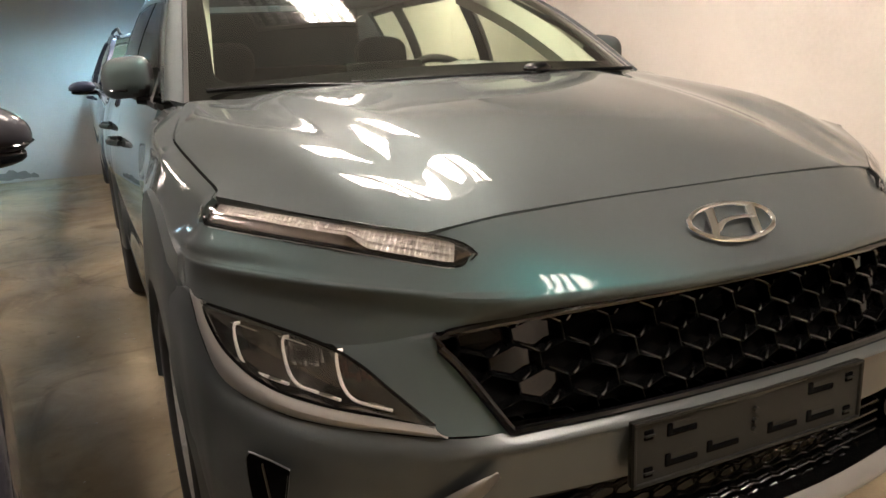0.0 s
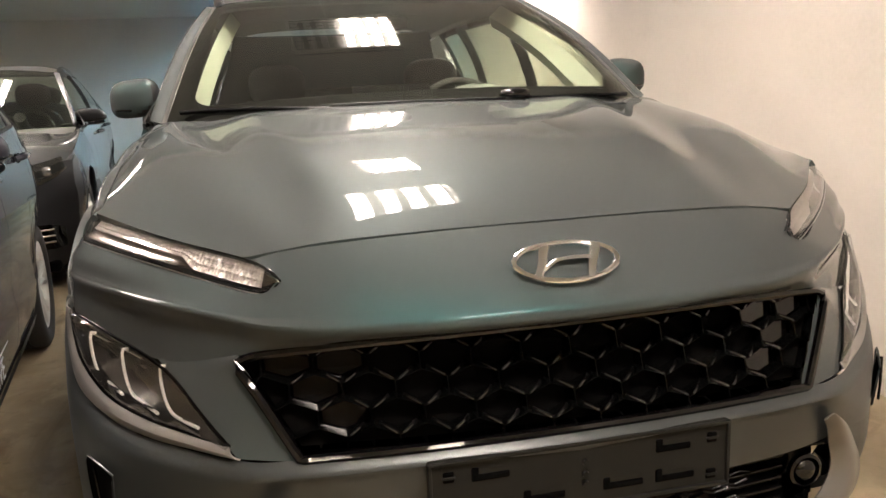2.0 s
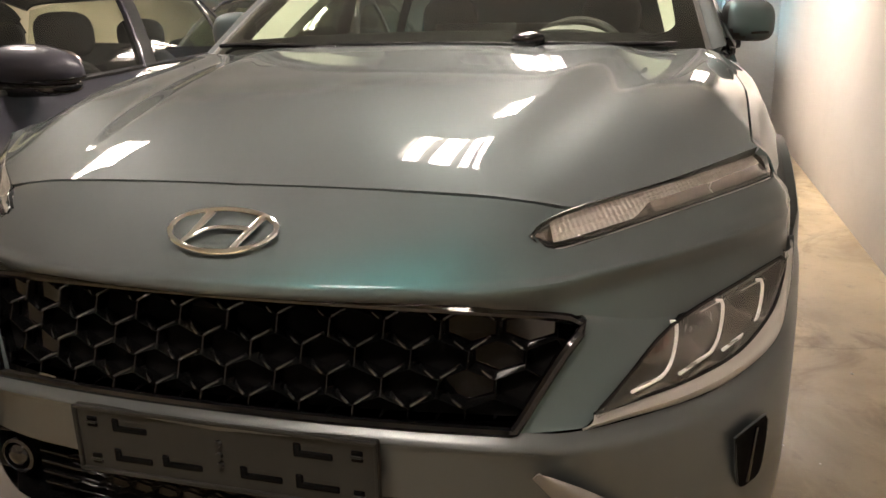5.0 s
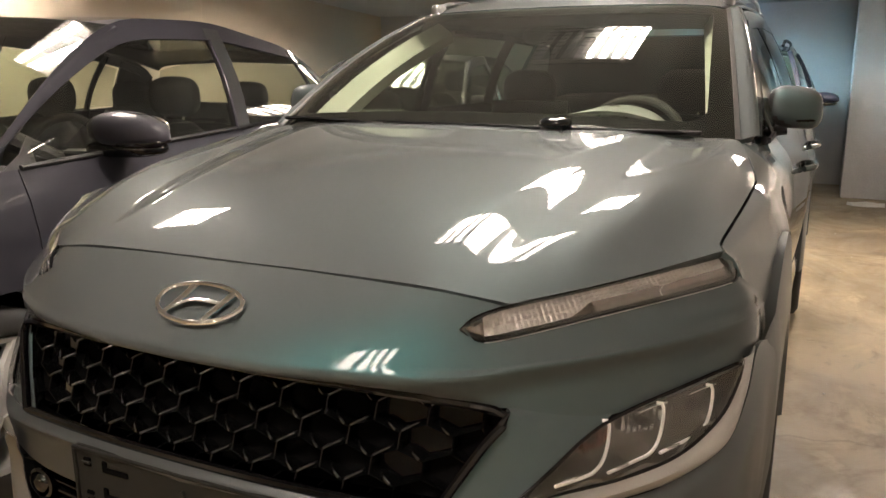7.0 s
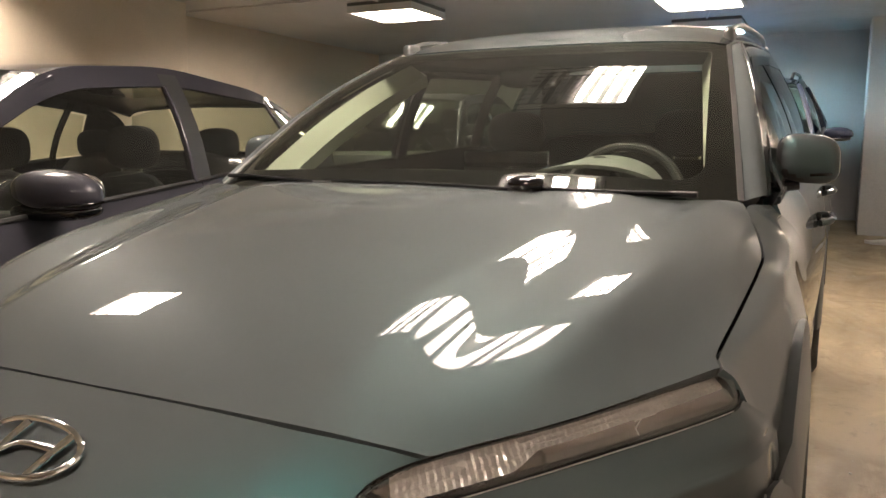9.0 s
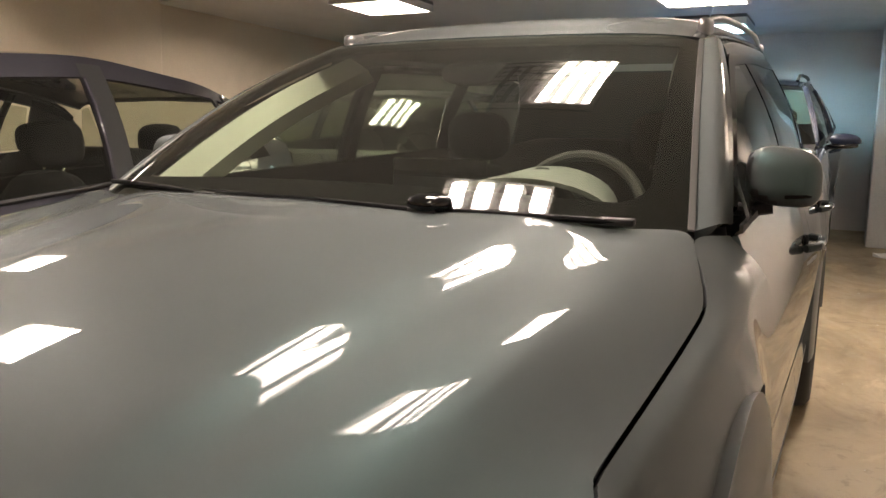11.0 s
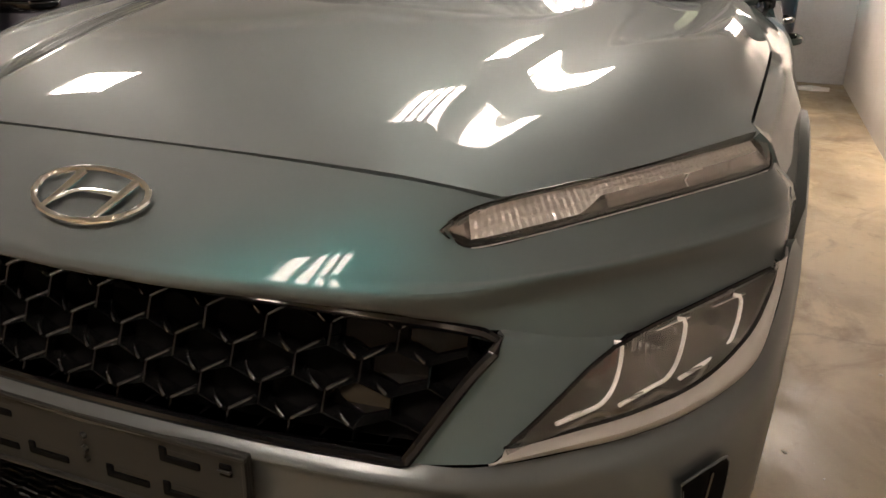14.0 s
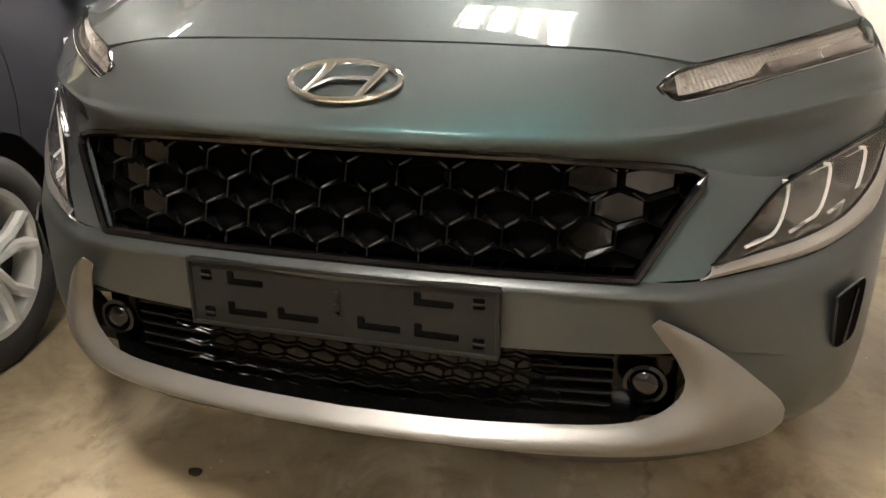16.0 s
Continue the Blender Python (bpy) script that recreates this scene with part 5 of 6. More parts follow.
# cowl, wipers
sym("cowl", between(spline([(0, 1.15, 1.088), (0.4, 1.18, 1.088), (0.74, 1.27, 1.075)], 16), spline([(0, 1.26, 1.108), (0.4, 1.29, 1.108), (0.72, 1.36, 1.10)], 16), 3), M_BLACK, "black plastic cowl below the windscreen", 0.0)
for pts in ([(0.27, 1.15, 1.120), (0.05, 1.165, 1.124), (-0.20, 1.185, 1.124), (-0.30, 1.195, 1.124)], [(-0.30, 1.185, 1.118), (-0.45, 1.20, 1.126), (-0.60, 1.235, 1.127), (-0.68, 1.26, 1.124)], [(0.62, 1.205, 1.115), (0.4, 1.185, 1.118), (0.27, 1.16, 1.122)]):
    w = part("wiper", tube([p + V(0, -0.004, 0.006) for p in spline(pts, 14)], 0.008, 8, flat=0.8), M_WIPER, CAR, "black wiper blade and arm")
    part("wiper_clip", box(pts[0][0] - 0.03, pts[0][0] + 0.03, pts[0][1] - 0.012, pts[0][1] + 0.012, pts[0][2], pts[0][2] + 0.012, 0.003), M_BLACK, w)
part("washer_cap", blob(0.275, 1.165, 1.138, 0.045, 0.032, 0.020, 2.4), M_GLOSS, CAR, "glossy black wiper arm cap")

# cabin
dash = [[V(x, 1.30 + 0.10 * (x / 0.7) ** 2, 1.085), V(x, 1.55, 1.10), V(x, 1.76, 1.075), V(x, 1.84, 1.00), V(x, 1.82, 0.80)] for x in (-0.70, -0.35, 0, 0.35, 0.70)]
DS = part("dashboard", sheet(loft(dash, 4, 5), flange=0.0, centre=(0, 1.4, 0.8)), M_CABIN, CAR, "charcoal dashboard")
part("binnacle", sheet([[V(0.315 + 0.22 * math.cos(a) * (1 - 0.25 * j), 1.52 + 0.22 * j, 1.07 + (0.085 + 0.01 * j) * math.sin(a)) for a in [math.pi * i / 16 for i in range(17)]] for j in (0.0, 0.5, 1.0)], flange=0.01, centre=(0.315, 1.6, 1.0)), M_BINNACLE, DS, "pale grey hooded instrument binnacle")
part("screen", box(-0.14, 0.14, 1.72, 1.735, 1.075, 1.175, 0.006), M_GLOSS, DS, "wide centre screen")
steering_wheel(CAR, 0.31, 1.93, 1.005)
for s in (-1, 1):
    seat(CAR, s * 0.37, 2.35, 0.36)
    part("door_trim", sheet([[V(s * 0.775, y, z) for y in (1.45, 2.0, 2.6, 3.3)] for z in (0.5, 0.8, 1.09)], flange=0), M_CABIN, CAR, "charcoal door trim")
part("rear_bench", blob(0, 3.05, 0.52, 0.62, 0.25, 0.12, 4), M_SEAT, CAR, "black rear bench")
part("rear_backrest", blob(0, 3.35, 0.82, 0.62, 0.09, 0.33, 4), M_SEAT, CAR)
# its darkened cloth keeps the lit roof lining from showing
sym("headliner", loft([[V(p.x, p.y + 0.02, p.z - 0.03) for p in r] for r in roof_rows], 3, 4), M_LINER_DIM, "headliner in cloth darkened as if shaded", 0)
part("inside_mirror", blob(0, 1.98, 1.40, 0.12, 0.02, 0.035, 3), M_CABIN, CAR, "interior mirror")
part("cabin_floor", box(-0.76, 0.76, 1.3, 4.0, 0.24, 0.30), M_CABIN, CAR, smooth=False)
part("underbody", box(-0.80, 0.80, 0.72, 4.05, 0.20, 0.30, 0.03), M_VOID, CAR, smooth=False)
# added black sheets under the front panels, seen only as shade in the gaps
inner = [[V(p.x * 0.985, p.y + 0.02, p.z - 0.03) for p in r[::7]] for r in hood_grid()[::7]]
sym("hood_gap_blackout", inner, M_VOID, "added black sheet that darkens the hood gaps", 0.04)
for s in (False, True):
    part("nose_gap_blackout", sheet(loft([[V(p[0] * 0.95, p[1] + 0.075, p[2] - 0.02) for p in r] for r in (NOSE_TOP, NOSE_LIP, [(a[0], a[1] + 0.02, 0.66) for a in NOSE_LOW], [(a[0], a[1] + 0.03, 0.45) for a in NOSE_LOW])], 3, 3), mirror=s, flange=0), M_VOID, CAR)
    part("fender_gap_blackout", sheet(loft([[V(p[0] - 0.02, p[1], p[2] - 0.012) for p in r] for r in fender_rows()], 3, 3), mirror=s, flange=0.03), M_VOID, CAR)
for s in (-1, 1):
    door_mirror(CAR, s * 0.848, 1.64, 1.163, s, M_PAINT, 0.75, 3.2, True).scale = (0.84, 1.0, 1.06)


# ---------------------------------------------------------------- the other parked cars
def parked_car(label, paint, m, W, L, H, fo, wb, hood_z, belt0, belt1, ws0, ws1, bp, cp, rear_glass, wr=0.30, rails=False, mirror_at=None, mirror_out=0.10, mirror_size=0.98, fall=0.0, lamp_z=0.70, chrome=False):
    """A parked car in its own frame: nose at y 0, facing -y. ws0, ws1: windscreen foot and head; bp: door pillar; cp: end of the rear side glass."""
    car = thing("car", label, "car", "", m)
    hw = W / 2

    def width(y):
        w = hw
        if y < 0.7:
            w -= hw * 0.16 * ((0.7 - y) / 0.7) ** 2.2
        if y > L - 0.6:
            w -= hw * 0.14 * ((y - L + 0.6) / 0.6) ** 2
        return w

    def belt(y):
        return float(np.interp(y, [0.25, ws0, bp, L], [hood_z - 0.07, belt0 - 0.01, (belt0 + belt1) / 2, belt1 + 0.01]))

    prof = [0.93, 0.965, 0.985, 0.972, 0.99, 1.0, 0.992, 0.97, 0.93]

    def flank_at(y, v):
        t = min(0.9999, max(0, v)) * (len(prof) - 1)
        i = int(t)
        return V(width(y) * (prof[i] + (prof[i + 1] - prof[i]) * (t - i)), y, 0.22 + v * (belt(y) - 0.22))

    ax = (fo, fo + wb)

    def low(y):
        z = 0.24
        for c in ax:
            d = (wr + 0.055) ** 2 - (y - c) ** 2
            if d > 0:
                z = max(z, wr + math.sqrt(d))
        return z

    def side(y0, y1, ny, nv=16):
        rows = []
        for j in range(nv + 1):
            row = []
            for i in range(ny + 1):
                y = y0 + (y1 - y0) * i / ny
                a = (low(y) - 0.22) / (belt(y) - 0.22)
                row.append(flank_at(y, a + (1 - a) * j / nv))
            rows.append(row)
        return rows

    doors = [("front_fender", 0.30, ws0 + 0.30, 30), ("front_door", ws0 + 0.305, bp - 0.005, 10), ("rear_door", bp, fo + wb - 0.16, 14), ("rear_quarter", fo + wb - 0.155, L - 0.18, 26)]
    for k in (False, True):
        s = -1 if k else 1
        for nm, y0, y1, n in doors:
            d = part(nm, sheet(side(y0, y1, n), mirror=k, flange=0.01, centre=(0, L / 2, 0.5)), paint, car)
            if "door" in nm:
                hy = y1 - 0.16
                c = flank_at(hy, 0.86)
                part("handle", tube(spline([(s * (c.x + 0.004), hy - 0.10, c.z), (s * (c.x + 0.034), hy - 0.06, c.z + 0.006), (s * (c.x + 0.034), hy + 0.06, c.z + 0.006), (s * (c.x + 0.004), hy + 0.10, c.z)], 12), 0.012, 8), paint, d, "door handle in body colour")
                # the hollow's shade, as a flat black blob
                part("handle_cup_shade", blob(s * (c.x + 0.001), hy, c.z - 0.004, 0.005, 0.065, 0.024, 2.2), M_VOID, d)
        part("sill", sheet([[V(hw * 0.90, y, 0.17), V(hw * 0.93, y, 0.20), V(hw * 0.95, y, 0.25)] for y in (fo + 0.34, fo + wb / 2, fo + wb - 0.34)], mirror=k, flange=0.0), M_BLACK, car)
    # nose, bumper and hood
    rows = []
    for z, y in ((0.20, 0.10), (0.32, 0.02), (0.46, 0.0), (0.58, 0.01), (hood_z - 0.12, 0.04), (hood_z - 0.05, 0.09)):
        rows.append([V(0, y, z), V(hw * 0.35, y + 0.02, z), V(hw * 0.62, y + 0.08, z), V(hw * 0.80, y + 0.17, z), V(width(0.31) * 0.985, max(0.30, y + 0.26), z)])
    part("front_bumper", sheet(loft(rows, 4, 3), both=True, flange=0.01, centre=(0, L / 2, 0.5)), paint, car)
    rows = []
    for y, z in ((0.09, hood_z - 0.045), (0.30, hood_z), (0.62, hood_z + 0.05), (ws0 - 0.02, belt0 - 0.02)):
        b = belt(max(0.30, y))
        k = min(1, max(0, (y - 0.09) / 0.25))
        rows.append([V(0, y, z), V(hw * 0.35, y + 0.02, z - 0.003), V(hw * 0.62, y + 0.05 + 0.03 * (1 - k), z - 0.012), V(hw * 0.80, y + 0.09 + 0.08 * (1 - k), z - 0.03), V(width(0.31 + y) * 0.935, max(0.31, y + 0.13), (b + z - 0.05) / 2 if y < ws0 - 0.1 else b)])
    part("hood", sheet(loft(rows, 4, 5), both=True, flange=0.012, centre=(0, L / 2, 0.4)), paint, car)
    # lamps, grille, intakes
    for k in (False, True):
        s = -1 if k else 1
        up = spline([(hw * 0.50, 0.055, lamp_z + 0.05), (hw * 0.70, 0.125, lamp_z + 0.085), (hw * 0.885, 0.275, lamp_z + 0.12)], 14)
        lo = spline([(hw * 0.50, 0.050, lamp_z - 0.02), (hw * 0.72, 0.120, lamp_z - 0.03), (hw * 0.90, 0.290, lamp_z + 0.03)], 14)
        hl = part("headlamp", sheet([[p + V(0, -0.002, 0) for p in r] for r in between(up, lo, 4)], mirror=k, flange=0.0), M_LAMPIN, car, "headlamp with clear lens")
        part("lens", sheet(between(up, lo, 6, (0.012, -0.02, 0)), mirror=k, flange=0.0), M_LENS, hl)
        for w in (0.35, 0.7):
            i = int(13 * w)
            c = up[i].lerp(lo[i], 0.5)
            part("projector", blob(s * c.x, c.y - 0.004, c.z, 0.03, 0.02, 0.03, 2), M_REFLECT, hl)
        bm = sheet(between(spline([(hw * 0.62, 0.055, 0.47), (hw * 0.80, 0.150, 0.46), (hw * 0.86, 0.20, 0.43)], 8), spline([(hw * 0.60, 0.055, 0.34), (hw * 0.78, 0.150, 0.32), (hw * 0.86, 0.20, 0.33)], 8), 3), mirror=k, flange=0.0)
        for v in bm.verts:
            v.co.y -= 0.006
        fi = part("side_intake", bm, M_GLOSS, car, "black side intake")
        for i in range(3):
            part("fin", tube(flip([(hw * 0.63, 0.046, 0.37 + 0.035 * i), (hw * 0.80, 0.135, 0.365 + 0.035 * i)]) if k else [V(hw * 0.63, 0.046, 0.37 + 0.035 * i), V(hw * 0.80, 0.135, 0.365 + 0.035 * i)], 0.006, 6), M_SATIN if chrome else M_BLACK, fi)
    bm = sheet(between(spline([(0, 0.015, lamp_z - 0.03), (hw * 0.3, 0.03, lamp_z - 0.03), (hw * 0.52, 0.058, lamp_z - 0.02)], 12), spline([(0, -0.010, 0.36), (hw * 0.3, 0.005, 0.36), (hw * 0.42, 0.025, 0.38)], 12), 4), both=True, flange=0.0)
    for v in bm.verts:
        v.co.y -= 0.006
    gr = part("grille", bm, M_GLOSS, car, "black front grille")
    for i in range(5):
        z = 0.41 + i * (lamp_z - 0.47) / 4
        part("slat", tube([(-hw * 0.42, 0.032, z), (-hw * 0.2, 0.002, z), (0, -0.006, z), (hw * 0.2, 0.002, z), (hw * 0.42, 0.032, z)], 0.007, 6), M_BLACK, gr)
    # glass house
    zt = H - 0.05
    ins = hw * 0.29
    sb = spline([(0, ws0 - 0.02, belt0 - 0.02), (hw * 0.5, ws0 + 0.03, belt0 - 0.02), (hw * 0.86, ws0 + 0.20, belt0 - 0.01)], 14)
    st = spline([(0, ws1, zt), (hw * 0.4, ws1 + 0.03, zt - 0.005), (hw - ins - 0.02, ws1 + 0.14, zt - 0.03)], 14)
    o = part("windscreen", sheet(between(sb, st, 6, (0, -0.012, 0.03)), both=True, flange=0), M_GLASS, car, "windscreen")
    o.visible_shadow = False
    ro = [[V(p.x, p.y, p.z) for p in (st[0], st[6], st[10], st[13])]]
    for y, z, dw in ((bp + 0.05, H - fall * 0.12, 0.0), (cp, H - 0.02 - fall * 0.6, 0.02), (rear_glass, H - 0.07 - fall, 0.06)):
        ro.append([V(0, y, z), V((hw - ins) * 0.5, y, z - 0.008), V((hw - ins) * 0.8, y, z - 0.02), V(hw - ins - dw, y, z - 0.05)])
    part("roof", sheet(loft(ro, 4, 6), both=True, flange=0.012, centre=(0, L / 2, 0.8)), paint, car)

    def soft(y, at, values, r=0.15):
        return float(np.mean([np.interp(y + r * k / 4, at, values) for k in range(-4, 5)]))

    def top(y):
        return V(soft(y, [ws0 + 0.2, ws1 + 0.14, bp, cp, rear_glass, L - 0.15], [hw * 0.87, hw - ins, hw - ins + 0.012, hw - ins + 0.005, hw - ins - 0.05, hw * 0.8]), y,
                 soft(y, [ws0 + 0.05, ws0 + 0.2, (ws0 + ws1 + 0.34) / 2, ws1 + 0.14, bp + 0.05, cp, rear_glass, L - 0.1], [belt0 - 0.07, belt0, (belt0 + zt) / 2 + 0.025, zt - 0.030, H - 0.050 - fall * 0.12, H - 0.080 - fall * 0.6, H - 0.14 - fall, belt1]))

    def gs(y, w):
        b = flank_at(y, 1.0)
        return b.lerp(top(y), w) + V(0.022 * math.sin(math.pi * min(1, w)), 0, 0)

    fy0 = ws0 + 0.36
    for nm, y0, y1, w1 in (("front_glass", fy0, bp - 0.05, 0.88), ("rear_glass", bp + 0.06, cp, 0.86)):
        for o in (part(nm, sheet([[gs(y0 + (y1 - y0) * i / 10, 0.01 + (w1 - 0.01) * j / 6) for i in range(11)] for j in range(7)], mirror=k, flange=0), M_SIDEGLASS, car, "tinted side glass") for k in (False, True)):
            o.visible_shadow = False
    for k in (False, True):
        s = -1 if k else 1
        F = flip if k else (lambda q: q)
        ys = [ws0 + 0.2 + (rear_glass - ws0 - 0.2) * i / 36 for i in range(37)]
        part("roof_side", sheet([[gs(y, w) + V(0.004, 0, 0) for y in ys] for w in (0.88, 0.94, 1.0, 1.06)], mirror=k, flange=0.012, centre=(0, L / 2, 0.8)), paint, car)
        part("windscreen_pillar", sheet([[sb[-1].lerp(st[-1], t) + V(0, -0.006, 0.012 * math.sin(math.pi * t)), top(ws0 + 0.2 + (ws1 - ws0 - 0.06) * t) + V(0.012, 0, 0.01)] for t in [i / 10 for i in range(11)]], mirror=k, flange=0.015, centre=(0, L / 2, 0.6)), paint, car)
        part("door_pillar", sheet([[gs(y + 0.05 * w, w) + V(0.005, 0, 0) for y in (bp - 0.06, bp, bp + 0.06)] for w in [i / 6 for i in range(7)]], mirror=k, flange=0.012, centre=(0, L / 2, 0.8)), M_BLACK, car, "black door pillar")
        part("frame_strip", tube(F([gs(bp - 0.055 + 0.05 * w, w) + V(0.010, 0, 0) for w in [i / 8 for i in range(8)]]), 0.009, 8), paint, car)
        o = part("quarter_glass", sheet([[gs(cp + 0.035 + (0.21 - 0.11 * j / 6) * i / 4, 0.03 + 0.80 * j / 6) for i in range(5)] for j in range(7)], mirror=k, flange=0), M_SIDEGLASS, car, "tinted quarter light")
        o.visible_shadow = False
        part("glass_divider", sheet([[gs(cp + d, w) + V(0.003, 0, 0) for d in (0.0, 0.035)] for w in [j / 6 for j in range(7)]], mirror=k, flange=0.012, centre=(0, L / 2, 0.8)), M_BLACK, car, "black glass divider")
        part("rear_pillar", sheet([[gs(cp + 0.245 - 0.11 * w + (L - 0.2 - cp - 0.245 + 0.11 * w) * i / 6, w) + V(0.003, 0, 0) for i in range(7)] for w in [j / 6 for j in range(7)]], mirror=k, flange=0.012, centre=(0, L / 2, 0.8)), paint, car)
        part("corner_panel", sheet([[gs(ws0 + 0.24, 0.0), gs(fy0 + 0.02, 0.0)], [gs(ws0 + 0.33, 0.5), gs(fy0 + 0.03, 0.72)]], mirror=k, flange=0.004), M_BLACK, car)
        part("belt_strip", tube(F([flank_at(fy0 - 0.05 + (cp - fy0 + 0.1) * i / 16, 1.0) + V(0.004, 0, 0.004) for i in range(17)]), 0.009, 6), M_BLACK, car)
        my, mz = mirror_at or (ws0 + 0.42, belt0 + 0.06)
        door_mirror(car, s * (hw + mirror_out), my, mz, s, paint, mirror_size, 2.2).scale = (1.2, 1.0, 0.80)
        for c in ax:
            bm = lathe([(0.0, wr + 0.05), (0.28, wr + 0.05)], 28, at=(s * (hw - 0.30) - 0.14, c, wr + 0.01))
            bmesh.ops.delete(bm, geom=[v for v in bm.verts if v.co.z < 0.24], context="VERTS")
            part("wheel_well", bm, M_VOID, car)
            wheel(car, s * (hw - 0.035), c, wr, 0.19, s)
        part("door_lining", sheet([[V(hw * 0.88, y, z) for y in (ws0 + 0.3, bp, cp)] for z in (0.4, 0.7, belt0)], mirror=k, flange=0), M_CABIN, car)
        seat(car, s * hw * 0.43, bp - 0.32, 0.34)
        if rails:
            part("roof_rail", tube(spline([(s * (hw - ins - 0.06), ws1 + 0.25, H - 0.04), (s * (hw - ins - 0.05), ws1 + 0.35, H + 0.005), (s * (hw - ins - 0.05), cp, H + 0.0), (s * (hw - ins - 0.07), rear_glass - 0.05, H - 0.04)], 20), 0.014, 8), M_BLACK, car, "black roof rail")
    steering_wheel(car, hw * 0.43, ws1 + 0.05, belt0 - 0.06)
    part("dashboard", sheet([[V(x, ws0 + 0.12, belt0 - 0.06), V(x, ws0 + 0.45, belt0 - 0.02), V(x, ws0 + 0.68, belt0 - 0.05), V(x, ws0 + 0.72, belt0 - 0.25)] for x in (-hw * 0.85, 0, hw * 0.85)], flange=0, centre=(0, ws0 + 0.3, 0.6)), M_CABIN, car)
    part("rear_bench", blob(0, cp - 0.10, 0.78, hw * 0.75, 0.10, 0.33, 4), M_SEAT, car)
    for hx in (-0.5, 0.5):
        part("rear_headrest", blob(hx * hw * 0.9, cp - 0.06, 1.14, 0.12, 0.05, 0.08, 3), M_SEAT, car)
    rows = []
    for z, y, w in ((0.24, L - 0.05, 0.90), (0.55, L, 0.92), (0.85, L - 0.03, 0.93), (belt1, L - 0.10, 0.90)):
        rows.append([V(0, y, z), V(hw * 0.5, y - 0.02, z), V(hw * 0.8, y - 0.07, z), V(width(L - 0.2) * w * 1.05, L - 0.19, z)])
    part("tail", sheet(loft(rows, 3, 4), both=True, flange=0.0), paint, car)
    o = part("rear_window", sheet(loft([[V(0, rear_glass, H - 0.075 - fall), V((hw - ins) * 0.5, rear_glass, H - 0.085 - fall), V(hw - ins - 0.08, rear_glass, H - 0.125 - fall)], [V(0, L - 0.10, belt1), V(hw * 0.4, L - 0.11, belt1), V(hw * 0.78, L - 0.17, belt1)]], 4, 4), both=True, flange=0), M_SIDEGLASS, car)
    o.visible_shadow = False
    part("cabin_floor", box(-hw * 0.85, hw * 0.85, ws0 + 0.1, L - 0.3, 0.20, 0.28), M_CABIN, car, smooth=False)
    part("underbody", box(-hw * 0.80, hw * 0.80, 0.2, L - 0.15, 0.17, 0.24, 0.02), M_VOID, car, smooth=False)
    part("engine_lining", box(-hw * 0.72, hw * 0.72, 0.22, ws0 + 0.2, 0.24, hood_z - 0.10, 0.05), M_VOID, car, smooth=False)
    return car


TURN_B = math.atan(0.139)
CAR_B = parked_car("small blue-violet hatchback with white lettering on its doors", M_BLUE, Matrix.Translation((-1.896, -0.361, 0)) @ Matrix.Rotation(TURN_B, 4, "Z"),
                   1.68, 3.67, 1.535, 0.78, 2.40, 0.86, 1.0, 1.06, 0.64, 1.50, 2.20, 2.98, 3.38, 0.30, mirror_at=(1.37, 1.075), mirror_out=0.005, mirror_size=1.1, fall=0.13)
parked_car("dark grey saloon car parked behind the small hatchback", M_DARK, Matrix.Translation((-2.335, 3.46, 0)) @ Matrix.Rotation(math.atan(0.112), 4, "Z"), 1.76, 4.25, 1.41, 0.86, 2.60, 0.85, 0.95, 0.98, 1.26, 1.95, 2.45, 3.30, 3.70, 0.33, mirror_at=(1.74, 1.0), mirror_out=-0.035, mirror_size=0.86, chrome=True, lamp_z=0.71)
parked_car("navy crossover with black roof rails parked behind", M_NAVY, Matrix.Translation((-0.02, 4.40, 0)), 1.76, 4.2, 1.48, 0.86, 2.60, 0.92, 1.02, 1.06, 1.15, 1.90, 2.42, 3.25, 3.80, 0.33, rails=True, mirror_at=(1.55, 1.03), mirror_out=0.05, mirror_size=0.72)


# white vinyl on the doors of the hatchback: readable words as text, the model's mark as plain slanted bars
def lettering(body, size, y, z, label, x=0.836):
    c = bpy.data.curves.new("lettering", "FONT")
    c.body, c.size, c.extrude, c.shear = body, size, 0.0006, 0.15
    o = new("lettering", c)
    c.materials.append(M_DECAL)
    o.parent = CAR_B
    o.matrix_basis = Matrix.Translation((x, y, z)) @ Matrix.Rotation(radians(90), 4, "Z") @ Matrix.Rotation(radians(90), 4, "X")
    return tagged(o, label)


lettering("Νέο", 0.25, 1.16, 0.665, "white vinyl word")
lettering("TEST DRIVE", 0.095, 1.24, 0.345, "white vinyl words")
bm = bmesh.new()
for y0, w, z0, z1 in ((1.30, 0.045, 0.44, 0.60), (1.41, 0.055, 0.44, 0.64)):
    sl = 0.05
    vs = [bm.verts.new(p) for p in ((0.837, y0, z0), (0.837, y0 + w, z0), (0.837, y0 + w + sl, z1), (0.837, y0 + sl, z1))]
    bm.faces.new(vs)
ring = []
for k in range(28):
    a = 2 * math.pi * k / 28
    ring.append([bm.verts.new((0.837, 1.62 + (0.085 - q) * math.cos(a) + 0.25 * (0.10 - q) * math.sin(a), 0.54 + (0.10 - q) * math.sin(a))) for q in (0.0, 0.038)])
for a, b in zip(ring, ring[1:] + ring[:1]):
    bm.faces.new((a[0], b[0], b[1], a[1]))
part("decal_bar", bm, M_DECAL, CAR_B, "white vinyl bars and oval", smooth=False)
bm = bmesh.new()
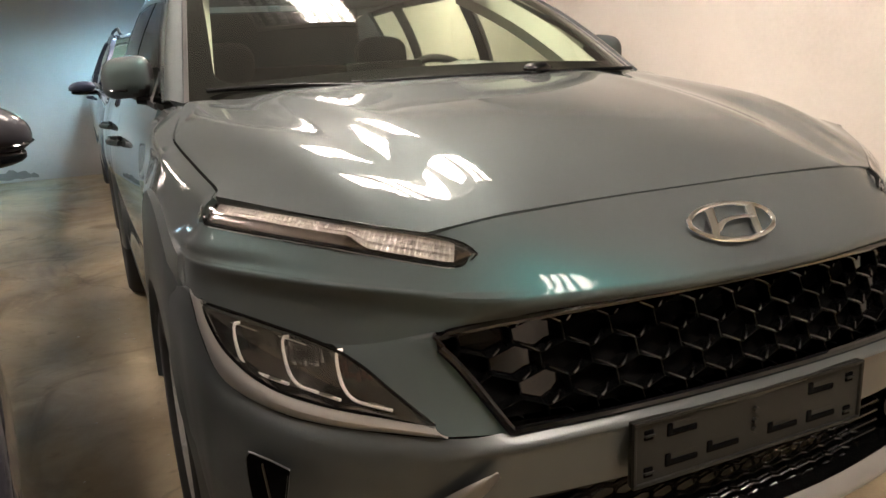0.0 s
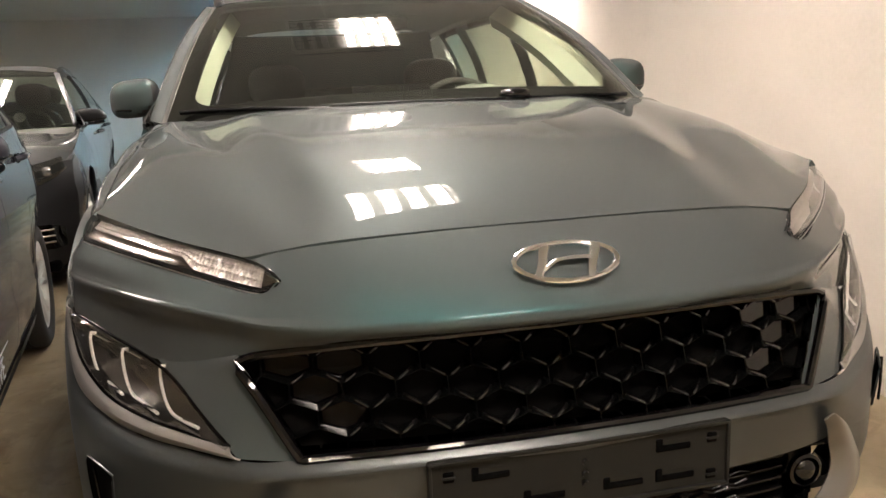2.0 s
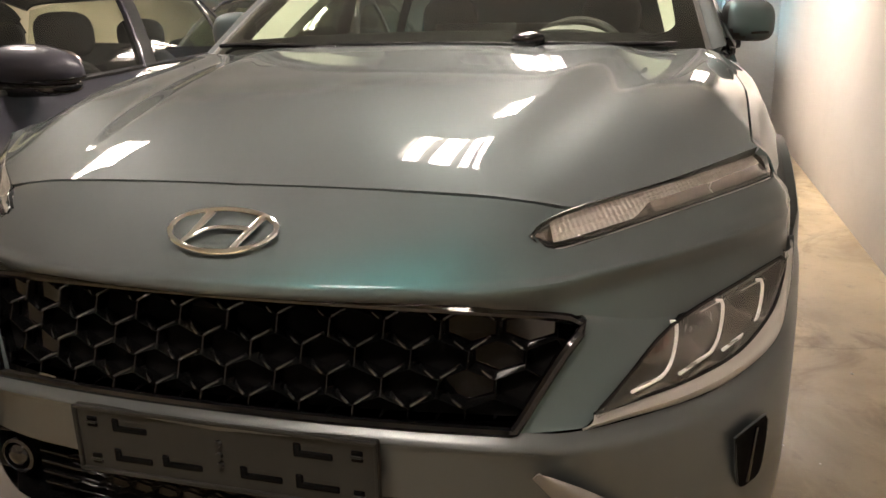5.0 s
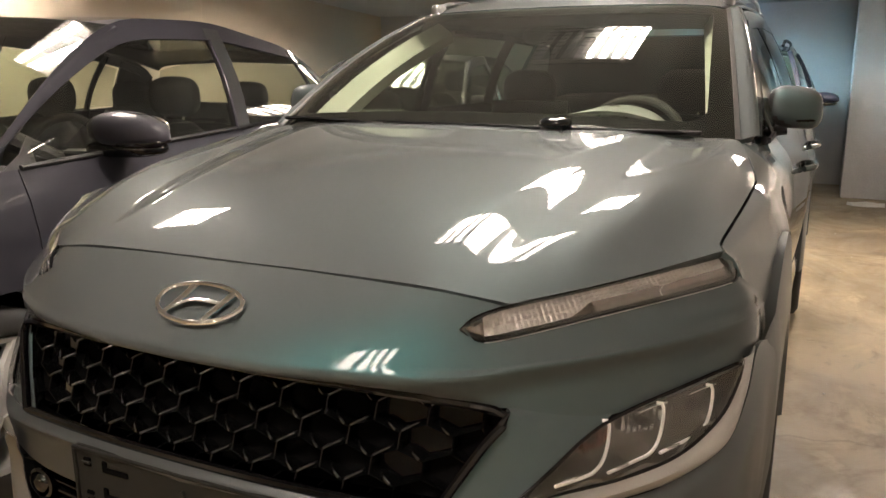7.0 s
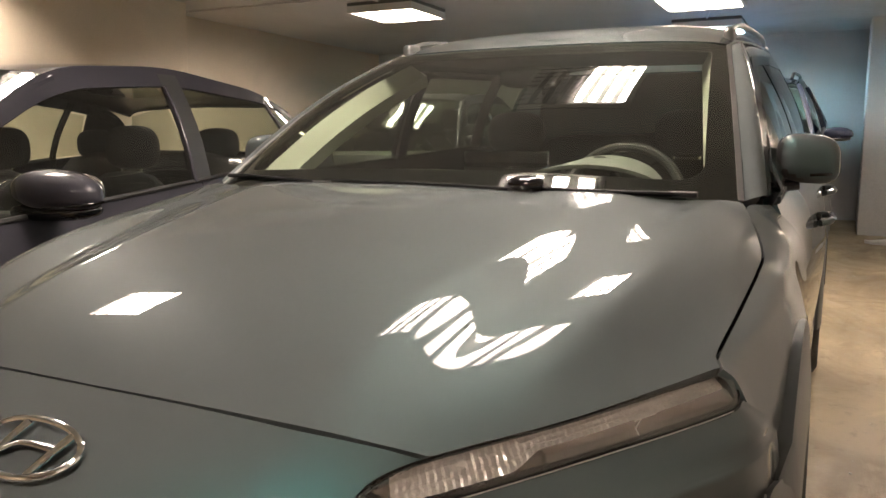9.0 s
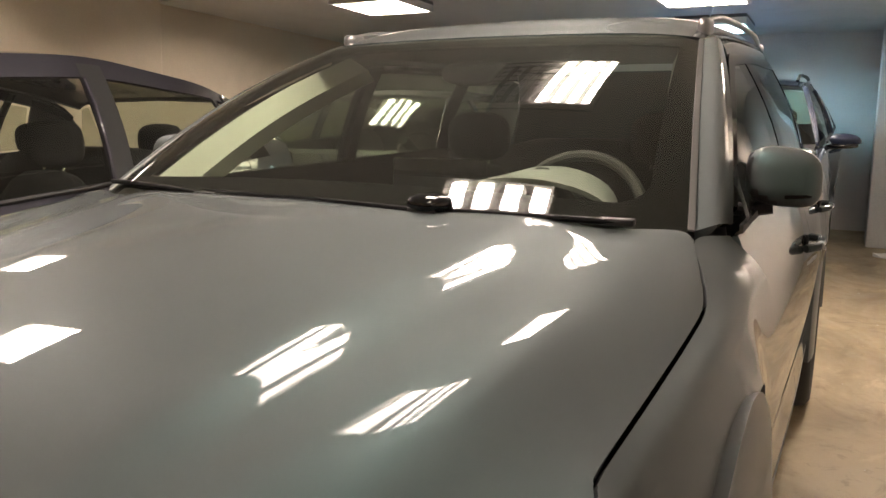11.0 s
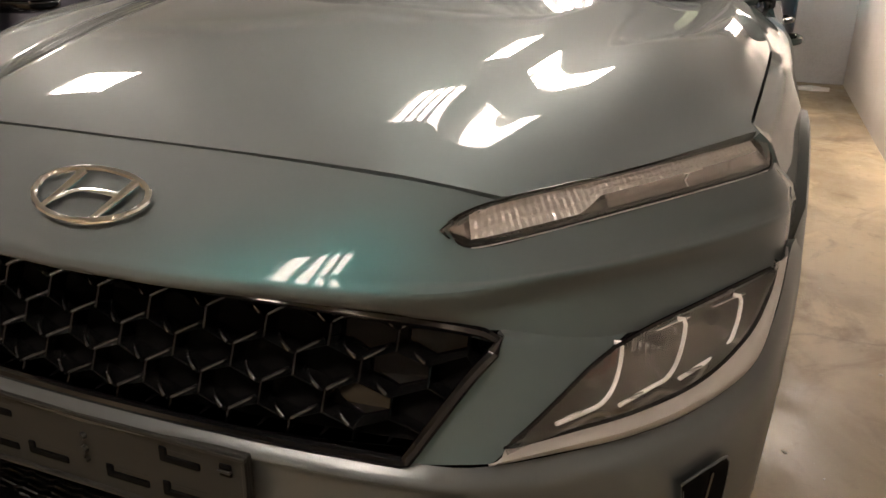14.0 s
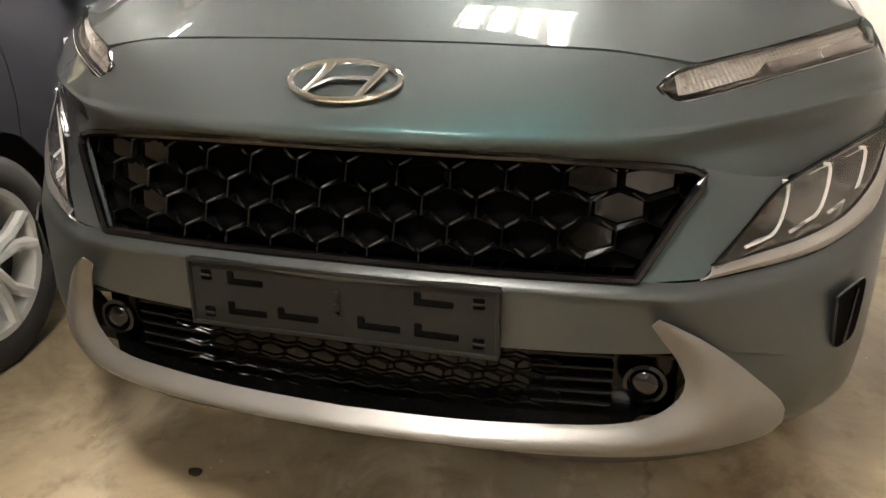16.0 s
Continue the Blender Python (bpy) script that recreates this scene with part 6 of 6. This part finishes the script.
vs = [bm.verts.new(p) for p in ((0.837, 1.22, 0.42), (0.837, 1.85, 0.42), (0.837, 1.85, 0.428), (0.837, 1.22, 0.428))]
bm.faces.new(vs)
part("decal_line", bm, M_DECAL, CAR_B, "thin white vinyl line", smooth=False)


# ---------------------------------------------------------------- small things on the floor and wall
M_PAPER = plain("crumpled_white_paper", (0.72, 0.71, 0.68), 0.8, bump=0.4, scale=60)
M_LEAF = plain("dry_dark_leaf", (0.030, 0.024, 0.016), 0.7, bump=0.3, scale=120)
M_GRIT = plain("pale_grit", (0.60, 0.57, 0.50), 0.8)


def crumpled(name, x, y, rx, ry, mat, label, category, lift, seed, n=9):
    """A thin creased scrap lying on the floor, thicker than paper by its folds."""
    rnd = random.Random(seed)
    bm = bmesh.new()
    top = []
    for j in range(n):
        row = []
        for i in range(n):
            u, v = 2 * i / (n - 1) - 1, 2 * j / (n - 1) - 1
            k = 1 - 0.25 * (u * v) ** 2 + rnd.uniform(-0.10, 0.10)
            row.append(bm.verts.new((x + rx * u * k, y + ry * v * k, 0.003 + lift * (0.4 + 0.6 * rnd.random()) * max(0.15, 1 - u * u * v * v))))
        top.append(row)
    for r0, r1 in zip(top, top[1:]):
        for a, b, c, d in zip(r0, r0[1:], r1[1:], r1):
            bm.faces.new((a, b, c, d))
    rim = [e for e in bm.edges if len(e.link_faces) == 1]
    g = bmesh.ops.extrude_edge_only(bm, edges=rim)
    for v in (q for q in g["geom"] if isinstance(q, bmesh.types.BMVert)):
        v.co.z = 0.0
    bmesh.ops.recalc_face_normals(bm, faces=bm.faces[:])
    return tagged(part(name, bm, mat, smooth=False), label, category)


crumpled("paper_scrap", 1.34, 7.33, 0.15, 0.07, M_PAPER, "crumpled white paper scrap on the concrete floor", "paper", 0.03, 5)
crumpled("dry_leaf", -0.46, 0.217, 0.016, 0.011, M_LEAF, "small dry dark leaf on the concrete floor", "leaf", 0.006, 8, 6)
rnd = random.Random(21)
bm = bmesh.new()
for i in range(150):
    zone = i % 3
    if zone == 0:
        px, py = rnd.uniform(1.0, 1.6), rnd.uniform(0.2, 6.5)
    elif zone == 1:
        px, py = rnd.uniform(-1.15, -0.55), rnd.uniform(-0.3, 4.5)
    else:
        px, py = rnd.uniform(-1.0, 1.3), rnd.uniform(-0.4, 0.3)
    s = rnd.choice((0.002, 0.002, 0.003, 0.003, 0.006))
    bmesh.ops.create_icosphere(bm, subdivisions=1, radius=1, matrix=Matrix.LocRotScale((px, py, s * 0.3), Matrix.Rotation(rnd.uniform(0, 3), 3, "Z").to_quaternion(), (s * rnd.uniform(0.7, 1.8), s, s * 0.5)))
tagged(part("grit", bm, M_GRIT, smooth=False), "scattered pale grit on the concrete floor", "grit", kind="stuff")

# dark damp stain at the foot of the end wall
rnd = random.Random(4)
bm = bmesh.new()
low_row, high_row = [], []
for i in range(15):
    px = -2.05 + 0.55 * i / 14
    low_row.append(bm.verts.new((px, Y_BACK - 0.003, 0.02 + rnd.uniform(0, 0.02))))
    high_row.append(bm.verts.new((px, Y_BACK - 0.003, 0.05 + 0.05 * math.sin(math.pi * i / 14) + rnd.uniform(0, 0.04))))
for i in range(14):
    bm.faces.new((low_row[i], low_row[i + 1], high_row[i + 1], high_row[i]))
structure(part("wall_stain", bm, plain("dark_damp_stain", (0.24, 0.245, 0.24), 0.8, vary=0.4), smooth=False), "dark damp stain at the foot of the wall", "stain")


# thin surface conduits that feed the ceiling lamps
def conduit(pts):
    pts = [V(x, y, ceil_z(y) - 0.009) for x, y in pts]
    return tagged(part("conduit", tube(pts, 0.009, 8), M_HOUSING), "thin white cable conduit fixed to the ceiling", "conduit", "ceiling conduits")


conduit([(-0.11, 6.37), (-0.14, 6.8), (-0.24, 7.28)])
conduit([(-2.55, 5.28), (-2.60, 5.05), (-4.55, 5.05)])
conduit([(-0.11, 5.73), (-0.10, 2.83)])
